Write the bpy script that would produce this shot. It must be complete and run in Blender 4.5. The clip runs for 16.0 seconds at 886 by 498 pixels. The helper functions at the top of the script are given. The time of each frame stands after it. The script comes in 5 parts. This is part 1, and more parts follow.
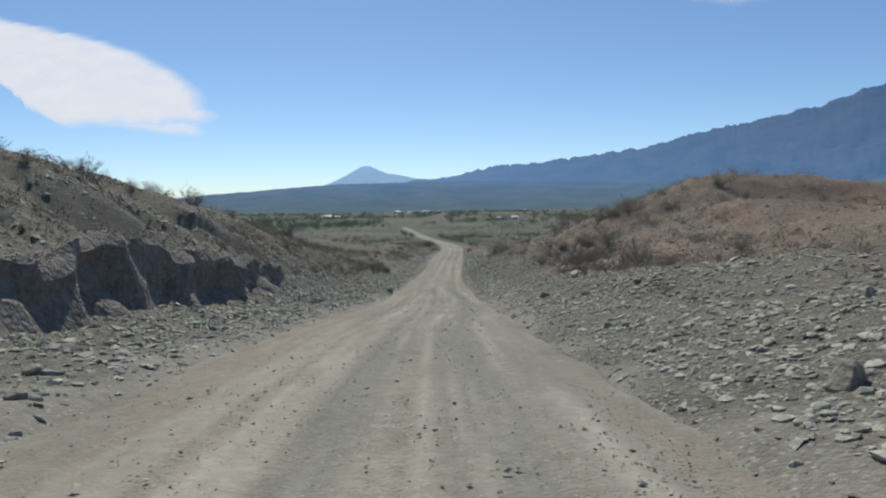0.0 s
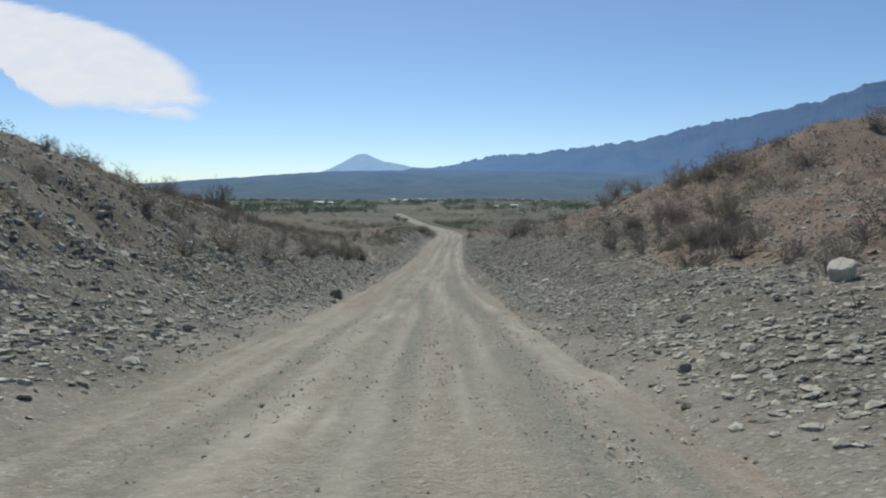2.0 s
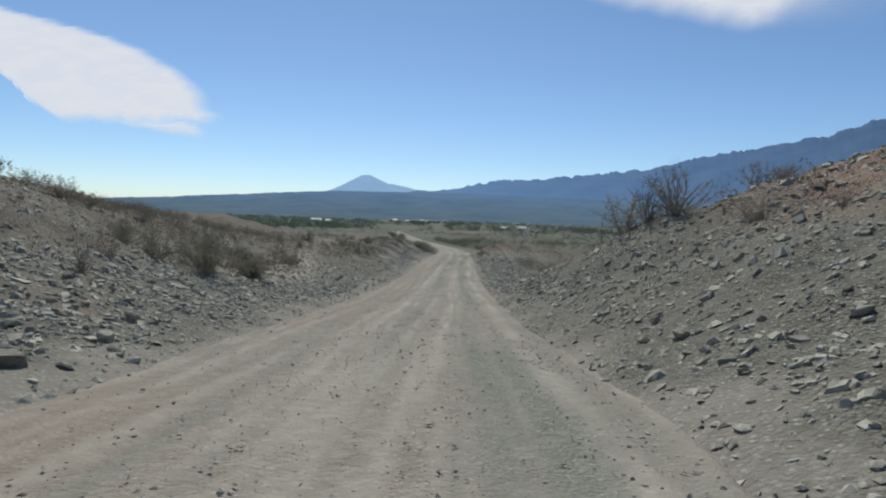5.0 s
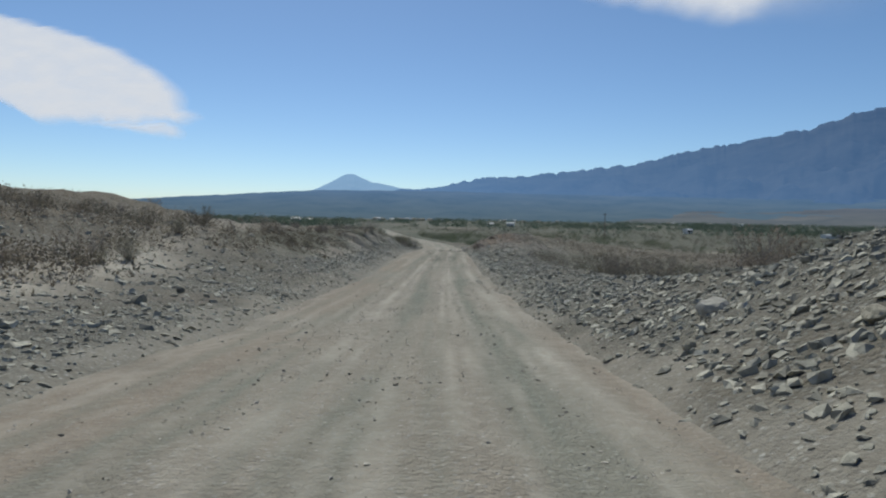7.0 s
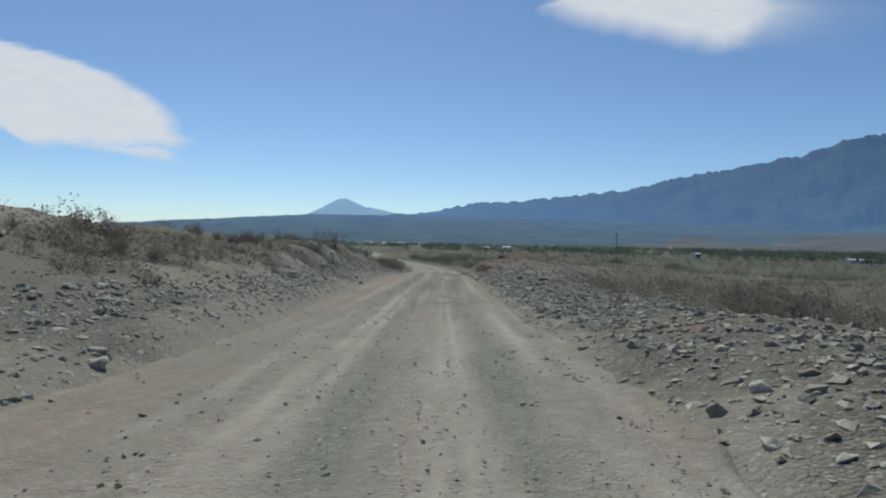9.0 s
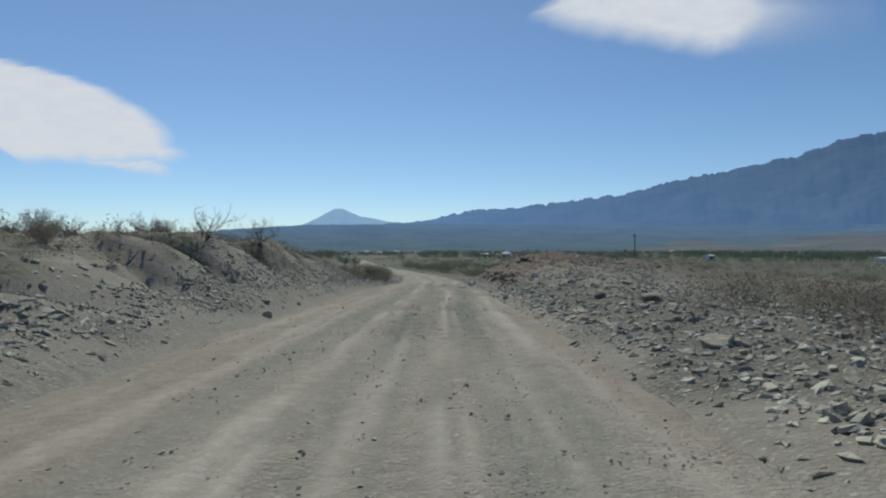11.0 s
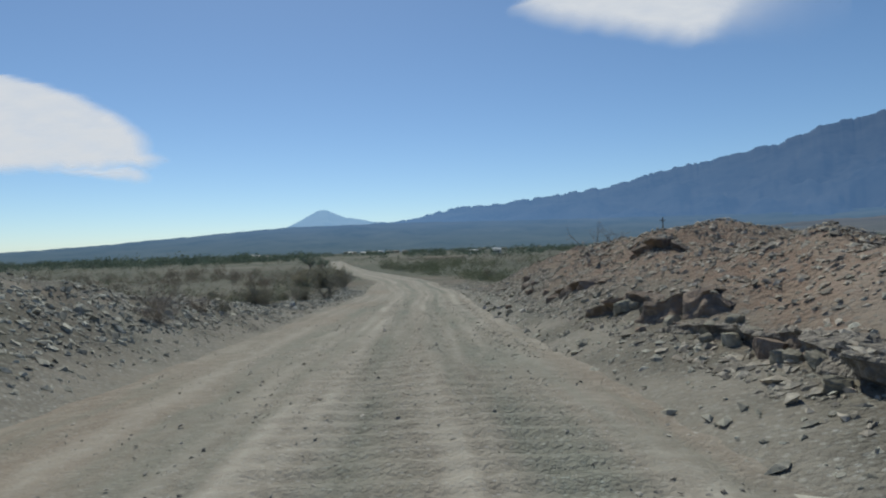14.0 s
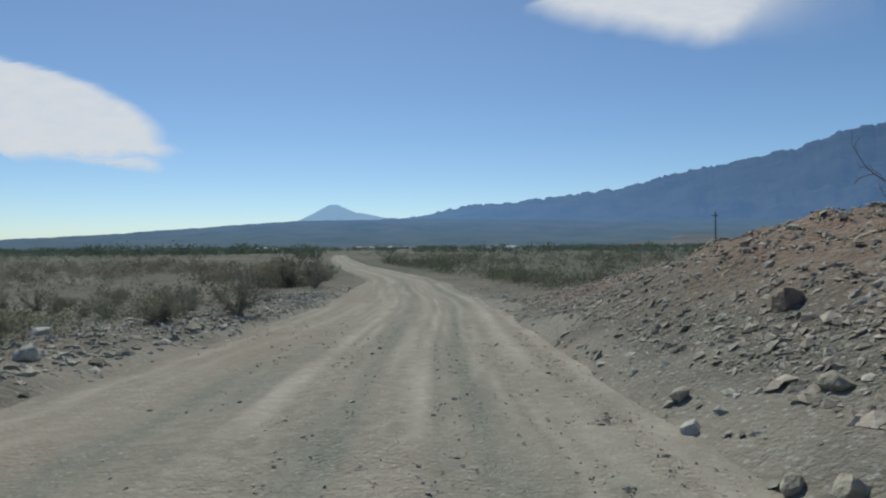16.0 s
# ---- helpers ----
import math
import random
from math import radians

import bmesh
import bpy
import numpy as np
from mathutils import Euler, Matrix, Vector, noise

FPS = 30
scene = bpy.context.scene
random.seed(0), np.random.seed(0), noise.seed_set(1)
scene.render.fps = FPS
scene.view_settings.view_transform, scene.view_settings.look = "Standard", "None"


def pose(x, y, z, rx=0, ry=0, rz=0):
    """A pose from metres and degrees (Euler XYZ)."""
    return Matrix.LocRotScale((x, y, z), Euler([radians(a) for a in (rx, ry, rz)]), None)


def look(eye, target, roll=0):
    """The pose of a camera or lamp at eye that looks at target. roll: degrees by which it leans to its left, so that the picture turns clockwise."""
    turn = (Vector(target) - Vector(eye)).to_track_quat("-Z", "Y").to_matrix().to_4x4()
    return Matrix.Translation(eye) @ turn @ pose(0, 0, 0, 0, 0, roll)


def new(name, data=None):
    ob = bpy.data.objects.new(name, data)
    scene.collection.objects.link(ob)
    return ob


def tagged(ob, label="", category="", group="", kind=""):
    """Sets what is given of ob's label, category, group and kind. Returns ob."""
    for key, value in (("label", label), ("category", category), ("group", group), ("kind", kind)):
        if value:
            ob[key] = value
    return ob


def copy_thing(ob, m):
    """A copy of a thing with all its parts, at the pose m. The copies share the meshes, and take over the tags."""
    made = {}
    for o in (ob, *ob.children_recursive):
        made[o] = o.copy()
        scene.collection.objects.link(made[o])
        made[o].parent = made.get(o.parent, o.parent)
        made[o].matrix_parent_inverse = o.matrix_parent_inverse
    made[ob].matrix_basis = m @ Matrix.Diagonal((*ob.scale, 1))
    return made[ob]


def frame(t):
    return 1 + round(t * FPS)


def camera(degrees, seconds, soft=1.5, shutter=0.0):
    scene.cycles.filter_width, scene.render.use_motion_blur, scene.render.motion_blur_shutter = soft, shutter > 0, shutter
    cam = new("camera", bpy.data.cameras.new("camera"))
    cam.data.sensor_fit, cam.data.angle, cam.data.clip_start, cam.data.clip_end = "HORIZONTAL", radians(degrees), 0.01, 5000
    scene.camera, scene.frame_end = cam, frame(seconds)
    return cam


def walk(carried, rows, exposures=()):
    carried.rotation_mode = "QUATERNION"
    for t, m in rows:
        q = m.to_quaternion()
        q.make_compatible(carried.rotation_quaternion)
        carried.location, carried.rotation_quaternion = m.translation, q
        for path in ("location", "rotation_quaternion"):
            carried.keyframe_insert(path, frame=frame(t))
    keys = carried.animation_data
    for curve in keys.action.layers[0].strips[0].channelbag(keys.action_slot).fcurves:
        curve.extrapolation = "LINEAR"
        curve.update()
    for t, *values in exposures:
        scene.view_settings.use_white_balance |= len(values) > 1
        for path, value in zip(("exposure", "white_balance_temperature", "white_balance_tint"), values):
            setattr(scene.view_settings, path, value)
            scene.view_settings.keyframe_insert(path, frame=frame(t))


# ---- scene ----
cam = camera(70.0, 16.0, soft=2.1)
# seconds, x, y, z, yaw, pitch and lean of the carried camera
PATH = [
    (0.0, 0.000, 0.000, 1.450, 2.72, -4.45, -0.97),
    (0.5, -0.470, 6.174, 0.758, 2.60, -4.83, -0.92),
    (1.0, -0.832, 12.164, 0.026, 2.57, -4.95, -0.46),
    (1.5, -1.089, 18.294, -0.673, 2.27, -5.17, -0.45),
    (2.0, -1.302, 24.343, -1.449, 2.31, -5.38, 0.04),
    (2.5, -1.593, 30.331, -2.285, 1.95, -5.57, 1.28),
    (3.0, -1.836, 36.310, -3.061, 1.75, -5.54, 3.29),
    (3.5, -2.106, 42.416, -3.784, 1.60, -4.92, 4.34),
    (4.0, -2.337, 48.568, -4.408, 1.74, -4.28, 4.53),
    (4.5, -2.635, 54.592, -5.020, 2.12, -3.72, 2.66),
    (5.0, -2.934, 60.705, -5.567, 2.49, -3.21, 1.81),
    (5.5, -3.215, 66.688, -6.099, 2.17, -3.17, 1.26),
    (6.0, -3.460, 72.534, -6.617, 1.72, -3.24, 0.97),
    (6.5, -3.665, 78.236, -7.120, 1.38, -3.31, 0.89),
    (7.0, -3.838, 83.789, -7.603, 1.19, -3.31, 1.00),
    (7.5, -3.982, 89.200, -8.053, 1.03, -3.03, 1.26),
    (8.0, -4.086, 94.480, -8.450, 0.56, -1.92, 1.66),
    (8.5, -4.172, 99.665, -8.778, 0.79, -1.41, 0.73),
    (9.0, -4.290, 104.686, -9.067, 0.61, -1.03, 1.19),
    (9.5, -4.372, 109.631, -9.318, 0.30, -0.89, 1.18),
    (10.0, -4.433, 114.519, -9.542, 0.10, -0.73, 0.86),
    (10.5, -4.486, 119.376, -9.745, 0.12, -0.53, 0.41),
    (11.0, -4.547, 124.230, -9.929, 0.33, -0.28, -0.01),
    (11.5, -4.625, 129.109, -10.095, 0.57, 0.01, -0.20),
    (12.0, -4.710, 134.039, -10.248, 0.40, 0.30, 0.02),
    (12.5, -4.781, 138.924, -10.365, -0.17, 0.27, 0.05),
    (13.0, -4.831, 143.871, -10.492, -0.26, -0.01, -0.33),
    (13.5, -4.761, 148.939, -10.542, -0.60, -0.22, -1.01),
    (14.0, -4.702, 153.751, -10.735, -0.91, -0.45, -1.92),
    (14.5, -4.722, 158.487, -11.013, -0.88, -0.22, -1.60),
    (15.0, -4.761, 163.063, -11.256, -0.68, -1.00, -1.59),
    (15.5, -4.834, 167.623, -11.456, -0.16, -1.03, -1.49),
    (16.0, -4.922, 172.397, -11.605, 0.01, -0.65, -0.46),
]


def carried_pose(x, y, z, yaw, pitch, lean):
    a, b = radians(yaw), radians(pitch)
    way = Vector((-math.sin(a) * math.cos(b), math.cos(a) * math.cos(b), math.sin(b)))
    return look(Vector((x, y, z)), Vector((x, y, z)) + way, lean)


walk(cam, [(row[0], carried_pose(*row[1:])) for row in PATH], [(0, 0.1, 6590, 4), (3, 0.13, 6640, 4), (4.5, 0.07, 6570, 4), (7.5, -0.08, 6510, 2), (16, -0.1, 6570, 1)])

# ---- world, sun, exposure ----
SUN_AHEAD, SUN_HIGH = -14.0, 52.0  # degrees to the left of the road's heading, and above the horizon
world = bpy.data.worlds.new("world")
scene.world = world
world.use_nodes = True
sky_nodes = world.node_tree.nodes
sky = sky_nodes.new("ShaderNodeTexSky")
sky.sky_type = "NISHITA"
sky.sun_disc = False
sky.sun_elevation = radians(SUN_HIGH)
sky.sun_rotation = radians(SUN_AHEAD)
sky.altitude = 1200
sky.air_density, sky.dust_density, sky.ozone_density = 0.85, 0.75, 6.2
sky_nodes["Background"].inputs["Strength"].default_value = 0.107
world.node_tree.links.new(sky.outputs[0], sky_nodes["Background"].inputs["Color"])

sun = new("sun", bpy.data.lights.new("sun", "SUN"))
sun.data.energy, sun.data.angle, sun.data.color = 3.4, radians(0.5), (1.0, 0.94, 0.85)
sun_way = Vector((math.sin(radians(SUN_AHEAD)) * math.cos(radians(SUN_HIGH)),
                  math.cos(radians(SUN_AHEAD)) * math.cos(radians(SUN_HIGH)), math.sin(radians(SUN_HIGH))))
sun.matrix_world = look(sun_way * 60, (0, 0, 0))
scene.view_settings.exposure = 0.0


# ---- materials ----
def material(name, colours, scales=(0.6, 9.0), rough=0.9, bump=0.3, relief=14.0, island=0.0, thing=0.0, spots=None, metal=0.0, cobble=0.0, thin=0.0):
    """Two scales of colour between the given tones, a fine relief, and a shift from piece to piece."""
    m = bpy.data.materials.new(name)
    m.use_nodes = True
    n, ln = m.node_tree.nodes, m.node_tree.links
    b = n["Principled BSDF"]
    b.inputs["Roughness"].default_value, b.inputs["Metallic"].default_value = rough, metal
    b.inputs["Specular IOR Level"].default_value = 0.2
    at = n.new("ShaderNodeTexCoord").outputs["Object"]

    def noise_at(scale, detail=4.0):
        t = n.new("ShaderNodeTexNoise")
        t.inputs["Scale"].default_value, t.inputs["Detail"].default_value = scale, detail
        ln.new(at, t.inputs["Vector"])
        return t.outputs["Fac"]

    def ramp(fac, lo, hi):
        r = n.new("ShaderNodeMapRange")
        r.inputs["From Min"].default_value, r.inputs["From Max"].default_value = lo, hi
        ln.new(fac, r.inputs["Value"])
        return r.outputs["Result"]

    def mix(fac, a, c):
        x = n.new("ShaderNodeMix")
        x.data_type = "RGBA"
        for socket, value in ((x.inputs[6], a), (x.inputs[7], c)):
            if isinstance(value, tuple):
                socket.default_value = (*value, 1)
            else:
                ln.new(value, socket)
        if isinstance(fac, float):
            x.inputs[0].default_value = fac
        else:
            ln.new(fac, x.inputs[0])
        return x.outputs[2]

    col = mix(ramp(noise_at(scales[0]), 0.35, 0.65), colours[0], colours[1])
    if len(colours) > 2:
        col = mix(ramp(noise_at(scales[1]), 0.42, 0.66), col, colours[2])
    if spots:  # scattered pebbles: scale, share, tone
        v = n.new("ShaderNodeTexVoronoi")
        v.inputs["Scale"].default_value = spots[0]
        ln.new(at, v.inputs["Vector"])
        near = ramp(v.outputs["Distance"], spots[1], spots[1] * 0.6)
        col = mix(near, col, mix(v.outputs["Color"], spots[2], tuple(c * 0.45 for c in spots[2])))
    if island or thing:
        src = n.new("ShaderNodeNewGeometry").outputs["Random Per Island"] if island else n.new("ShaderNodeObjectInfo").outputs["Random"]
        hsv = n.new("ShaderNodeHueSaturation")
        ln.new(ramp(src, 0.0, 1.0), hsv.inputs["Value"])
        w = island or thing
        hsv.inputs["Value"].links[0].from_node.inputs["To Min"].default_value = 1 - w
        hsv.inputs["Value"].links[0].from_node.inputs["To Max"].default_value = 1 + w
        ln.new(col, hsv.inputs["Color"])
        col = hsv.outputs["Color"]
    ln.new(col, b.inputs["Base Color"])
    if bump:
        bp = n.new("ShaderNodeBump")
        bp.inputs["Strength"].default_value, bp.inputs["Distance"].default_value = bump, 0.6 / relief
        tall = noise_at(relief, 6.0)
        if cobble:  # gravel: rounded bits at two sizes
            for scale, share in ((cobble, 1.0), (cobble * 2.7, 0.45)):
                v = n.new("ShaderNodeTexVoronoi")
                v.inputs["Scale"].default_value = scale
                ln.new(at, v.inputs["Vector"])
                bit = n.new("ShaderNodeMath")
                bit.operation = "MULTIPLY_ADD"
                ln.new(v.outputs["Distance"], bit.inputs[0])
                bit.inputs[1].default_value = -share
                ln.new(tall, bit.inputs[2])
                tall = bit.outputs[0]
        ln.new(tall, bp.inputs["Height"])
        ln.new(bp.outputs["Normal"], b.inputs["Normal"])
    if thin:  # leaves let some light through
        tr, mx = n.new("ShaderNodeBsdfTranslucent"), n.new("ShaderNodeMixShader")
        ln.new(col, tr.inputs["Color"])
        mx.inputs[0].default_value = thin
        ln.new(b.outputs[0], mx.inputs[1])
        ln.new(tr.outputs[0], mx.inputs[2])
        ln.new(mx.outputs[0], n["Material Output"].inputs["Surface"])
    return m


def mixed(name, first, *others):
    """A material that passes from one surface to the next by stored shares: pairs of an attribute and a material."""
    m = bpy.data.materials.new(name)
    m.use_nodes = True
    n, ln = m.node_tree.nodes, m.node_tree.links
    for x in list(n):
        n.remove(x)
    out = n.new("ShaderNodeOutputMaterial")

    def taken(src):
        made = {}
        for x in src.node_tree.nodes:
            if x.bl_idname == "ShaderNodeOutputMaterial":
                continue
            y = n.new(x.bl_idname)
            if x.bl_idname == "ShaderNodeMix":
                y.data_type = x.data_type
            if x.bl_idname == "ShaderNodeMath":
                y.operation = x.operation
            made[x.name] = y
            for a, c in zip(x.inputs, y.inputs):
                if a.type in ("VALUE", "RGBA"):
                    c.default_value = a.default_value
        for k in src.node_tree.links:
            if k.to_node.name in made and k.from_node.name in made:
                oi = list(k.from_node.outputs).index(k.from_socket)
                ii = list(k.to_node.inputs).index(k.to_socket)
                ln.new(made[k.from_node.name].outputs[oi], made[k.to_node.name].inputs[ii])
        return made["Principled BSDF"].outputs[0]

    end = taken(first)
    for attribute, src in others:
        at, mx = n.new("ShaderNodeAttribute"), n.new("ShaderNodeMixShader")
        at.attribute_name = attribute
        ln.new(at.outputs["Fac"], mx.inputs[0])
        ln.new(end, mx.inputs[1])
        ln.new(taken(src), mx.inputs[2])
        end = mx.outputs[0]
    ln.new(end, out.inputs[0])
    return m


SOIL = material("stony_soil", ((0.163, 0.144, 0.114), (0.198, 0.170, 0.133), (0.120, 0.112, 0.091)), (0.12, 2.2), 0.95, 0.9, 11.0, spots=(7.0, 0.30, (0.354, 0.344, 0.303)), cobble=9.0)
RED = material("reddish_soil", ((0.245, 0.167, 0.125), (0.196, 0.141, 0.108), (0.258, 0.199, 0.153)), (0.2, 2.8), 0.95, 0.9, 11.0, spots=(6.0, 0.3, (0.319, 0.279, 0.245)), cobble=9.0)
GRAVEL = material("grey_gravel", ((0.163, 0.153, 0.126), (0.120, 0.116, 0.098), (0.199, 0.190, 0.158)), (0.5, 5.0), 0.95, 1.0, 13.0, spots=(12.0, 0.36, (0.374, 0.381, 0.350)), cobble=15.0)
ROAD = material("road_gravel", ((0.276, 0.247, 0.202), (0.233, 0.210, 0.173), (0.317, 0.291, 0.243)), (0.35, 6.0), 0.95, 0.9, 24.0, spots=(13.0, 0.28, (0.437, 0.417, 0.377)), cobble=18.0)
OCHRE = material("ochre_road_earth", ((0.262, 0.218, 0.172), (0.228, 0.190, 0.150), (0.295, 0.252, 0.202)), (0.4, 6.0), 0.95, 0.8, 24.0, spots=(14.0, 0.27, (0.420, 0.390, 0.345)), cobble=19.0)
TRACK = material("wheel_track_gravel", ((0.176, 0.179, 0.146), (0.200, 0.201, 0.165), (0.233, 0.237, 0.197)), (0.5, 7.0), 0.95, 0.8, 22.0, spots=(15.0, 0.32, (0.350, 0.367, 0.322)), cobble=20.0)
DUST = material("pale_road_dust", ((0.365, 0.335, 0.281), (0.320, 0.288, 0.241), (0.405, 0.380, 0.325)), (0.5, 7.0), 0.95, 0.5, 26.0, spots=(19.0, 0.22, (0.504, 0.484, 0.430)), cobble=26.0)
SCRUBSOIL = material("scrub_covered_soil", ((0.121, 0.123, 0.094), (0.159, 0.151, 0.119), (0.085, 0.094, 0.073)), (0.02, 0.25), 0.95, 0.8, 3.0, spots=(0.6, 0.4, (0.090, 0.100, 0.070)))
STONE = material("verge_stone", ((0.345, 0.333, 0.279), (0.266, 0.258, 0.218), (0.404, 0.387, 0.322)), (2.0, 12.0), 0.9, 0.5, 18.0, island=0.4)
REDSTONE = material("reddish_stone", ((0.317, 0.276, 0.225), (0.248, 0.230, 0.193), (0.368, 0.336, 0.281)), (2.0, 12.0), 0.9, 0.5, 18.0, island=0.4)
EARTH = material("hard_reddish_earth", ((0.226, 0.174, 0.136), (0.176, 0.143, 0.115), (0.264, 0.217, 0.176)), (3.0, 11.0), 0.95, 0.9, 12.0, thing=0.15)
GREYEARTH = material("hard_grey_earth", ((0.211, 0.193, 0.175), (0.153, 0.142, 0.129), (0.260, 0.235, 0.210)), (0.8, 5.0), 0.95, 1.0, 9.0, cobble=7.0)
LEDGEROCK = material("dark_jointed_rock", ((0.205, 0.185, 0.16), (0.15, 0.138, 0.12), (0.265, 0.24, 0.205)), (2.0, 9.0), 0.95, 1.0, 10.0, cobble=8.0)
ROADSTONE = material("road_pebble", ((0.330, 0.308, 0.268), (0.255, 0.240, 0.210)), (2.0, 12.0), 0.9, 0.3, 30.0, island=0.55)
BOULDER = material("boulder_rock", ((0.267, 0.249, 0.201), (0.195, 0.185, 0.153), (0.356, 0.331, 0.263)), (3.0, 11.0), 0.9, 0.8, 12.0, thing=0.3)
PALEROCK = material("pale_rock", ((0.446, 0.426, 0.380), (0.374, 0.355, 0.310), (0.504, 0.483, 0.428)), (3.0, 11.0), 0.9, 0.6, 12.0, thing=0.1)
TWIG = material("dry_twig", ((0.270, 0.240, 0.205), (0.335, 0.297, 0.254)), (4.0, 20.0), 0.9, 0.0, thing=0.25)
LEAF = material("dusty_leaf", ((0.230, 0.218, 0.160), (0.190, 0.186, 0.140)), (1.5, 9.0), 0.85, 0.0, island=0.3, thin=0.5)
DRYLEAF = material("dry_leaf", ((0.240, 0.205, 0.170), (0.200, 0.176, 0.150)), (1.5, 9.0), 0.85, 0.0, island=0.3, thin=0.5)
GRASS = material("withered_grass", ((0.162, 0.140, 0.097), (0.115, 0.100, 0.075)), (0.3, 9.0), 0.85, 0.0, island=0.35, thin=0.35)
# scrub leaves lightened: valley haze painted into their base colour
SCRUB = material("hazed_scrub_leaf", ((0.125, 0.143, 0.097), (0.168, 0.174, 0.129)), (0.05, 0.6), 0.85, 0.0, island=0.3, thin=0.4)
BRUSHLEAF = material("grey_green_brush_leaf", ((0.127, 0.145, 0.097), (0.160, 0.171, 0.121), (0.106, 0.130, 0.083)), (0.12, 0.5), 0.85, 0.0, island=0.3, thin=0.5)
PLAINLEAF = material("brown_plain_scrub_leaf", ((0.195, 0.174, 0.146), (0.150, 0.150, 0.116), (0.180, 0.158, 0.134)), (0.06, 0.5), 0.85, 0.0, island=0.3, thin=0.5)
HILLBRUSH = material("dry_hill_brush", ((0.165, 0.145, 0.118), (0.128, 0.122, 0.096), (0.195, 0.165, 0.135)), (0.2, 1.5), 0.85, 0.0, island=0.3, thin=0.45)
# tree leaf tones shifted pale and bluish, with distance haze painted in
GROVE = material("hazed_tree_leaf", ((0.101, 0.140, 0.102), (0.140, 0.171, 0.130)), (0.03, 0.6), 0.85, 0.0, island=0.35, thin=0.35)
PAINT = material("white_wall", ((0.74, 0.73, 0.70), (0.66, 0.65, 0.62)), (0.4, 3.0), 0.7, 0.1)
TINROOF = material("tin_roof", ((0.62, 0.62, 0.62), (0.5, 0.5, 0.5)), (0.4, 3.0), 0.4, 0.1)
ADOBE = material("adobe_wall", ((0.42, 0.37, 0.31), (0.34, 0.29, 0.24)), (0.4, 3.0), 0.9, 0.2)
DARK = material("dark_opening", ((0.05, 0.05, 0.05), (0.03, 0.03, 0.03)), (1, 3), 0.5, 0.0)
WOOD = material("weathered_pole", ((0.13, 0.10, 0.08), (0.18, 0.15, 0.12)), (0.8, 8.0), 0.9, 0.2)
BARK = material("dead_bark", ((0.219, 0.186, 0.169), (0.328, 0.288, 0.258)), (2.0, 14.0), 0.9, 0.4)


def distance(name, tone, dark, haze, other_haze, axis, lo, hi, glow=1.0):
    """Far slopes of rock and scrub, their haze painted as emission that changes along one axis."""
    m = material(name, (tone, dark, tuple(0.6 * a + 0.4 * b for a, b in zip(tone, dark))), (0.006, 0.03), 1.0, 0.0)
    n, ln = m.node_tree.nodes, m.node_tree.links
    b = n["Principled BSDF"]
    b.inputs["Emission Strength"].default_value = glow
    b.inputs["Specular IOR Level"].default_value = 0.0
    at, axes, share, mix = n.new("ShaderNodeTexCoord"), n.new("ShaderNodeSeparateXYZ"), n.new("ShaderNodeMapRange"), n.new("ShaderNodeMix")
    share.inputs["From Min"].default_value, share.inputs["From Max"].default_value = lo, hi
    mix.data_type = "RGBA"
    mix.inputs[6].default_value, mix.inputs[7].default_value = (*haze, 1), (*other_haze, 1)
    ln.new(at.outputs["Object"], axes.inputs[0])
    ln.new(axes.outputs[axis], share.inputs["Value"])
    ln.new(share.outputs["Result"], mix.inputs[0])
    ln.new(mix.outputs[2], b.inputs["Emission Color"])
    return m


# the blue emission pairs are painted haze, paler on the ridge's sunward left
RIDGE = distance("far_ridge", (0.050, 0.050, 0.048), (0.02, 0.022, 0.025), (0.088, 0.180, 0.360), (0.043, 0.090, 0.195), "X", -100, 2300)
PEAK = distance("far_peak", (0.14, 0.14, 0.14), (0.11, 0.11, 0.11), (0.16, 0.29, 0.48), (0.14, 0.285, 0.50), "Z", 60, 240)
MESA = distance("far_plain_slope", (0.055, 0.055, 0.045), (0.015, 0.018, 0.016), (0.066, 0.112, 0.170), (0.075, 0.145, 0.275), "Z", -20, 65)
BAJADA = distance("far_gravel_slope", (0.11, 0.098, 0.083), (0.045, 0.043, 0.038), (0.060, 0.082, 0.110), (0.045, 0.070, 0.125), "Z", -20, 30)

# ---- lie of the land ----
# terrain begin
ROADLINE = [(-60, 1.5), (-25, 1.0), (0, 0.0), (12.2, -0.83), (24.3, -1.3), (36.4, -1.84), (48.6, -2.33), (60.7, -2.93), (72.5, -3.46), (84, -3.84),
            (94.5, -4.08), (105, -4.29), (115, -4.43), (129, -4.62), (145, -4.82), (160, -4.75), (172, -4.95), (200, -5.3), (225, -7.5), (245, -12), (270, -18.5), (325, -29), (420, -45)]
FALL = [(-60, 7.0), (-25, 3.0), (0, 0.0), (12.2, -1.43), (24.3, -2.9), (36.4, -4.47), (48.6, -5.85), (60.7, -7.02), (72.5, -8.06), (84, -9.05), (94.5, -9.9),
        (105, -10.5), (115, -11.0), (129, -11.55), (145, -11.95), (160, -12.45), (172, -13.05), (192, -13.95), (210, -14.5), (235, -14.95), (330, -15.6), (600, -18.5), (1500, -24), (9000, -30)]
LEFT_AT = (0, 3, 4.2, 6, 8, 10, 13, 20, 30, 60, 160, 400)
RIGHT_AT = (0, 2, 3.2, 5, 7, 10, 15, 20, 28, 40, 80, 200)
left_rows, right_rows = [], []


def left(y, *heights):
    left_rows.append((y, 0, 0) + heights)


def right(y, *heights):
    right_rows.append((y, 0, 0) + heights)


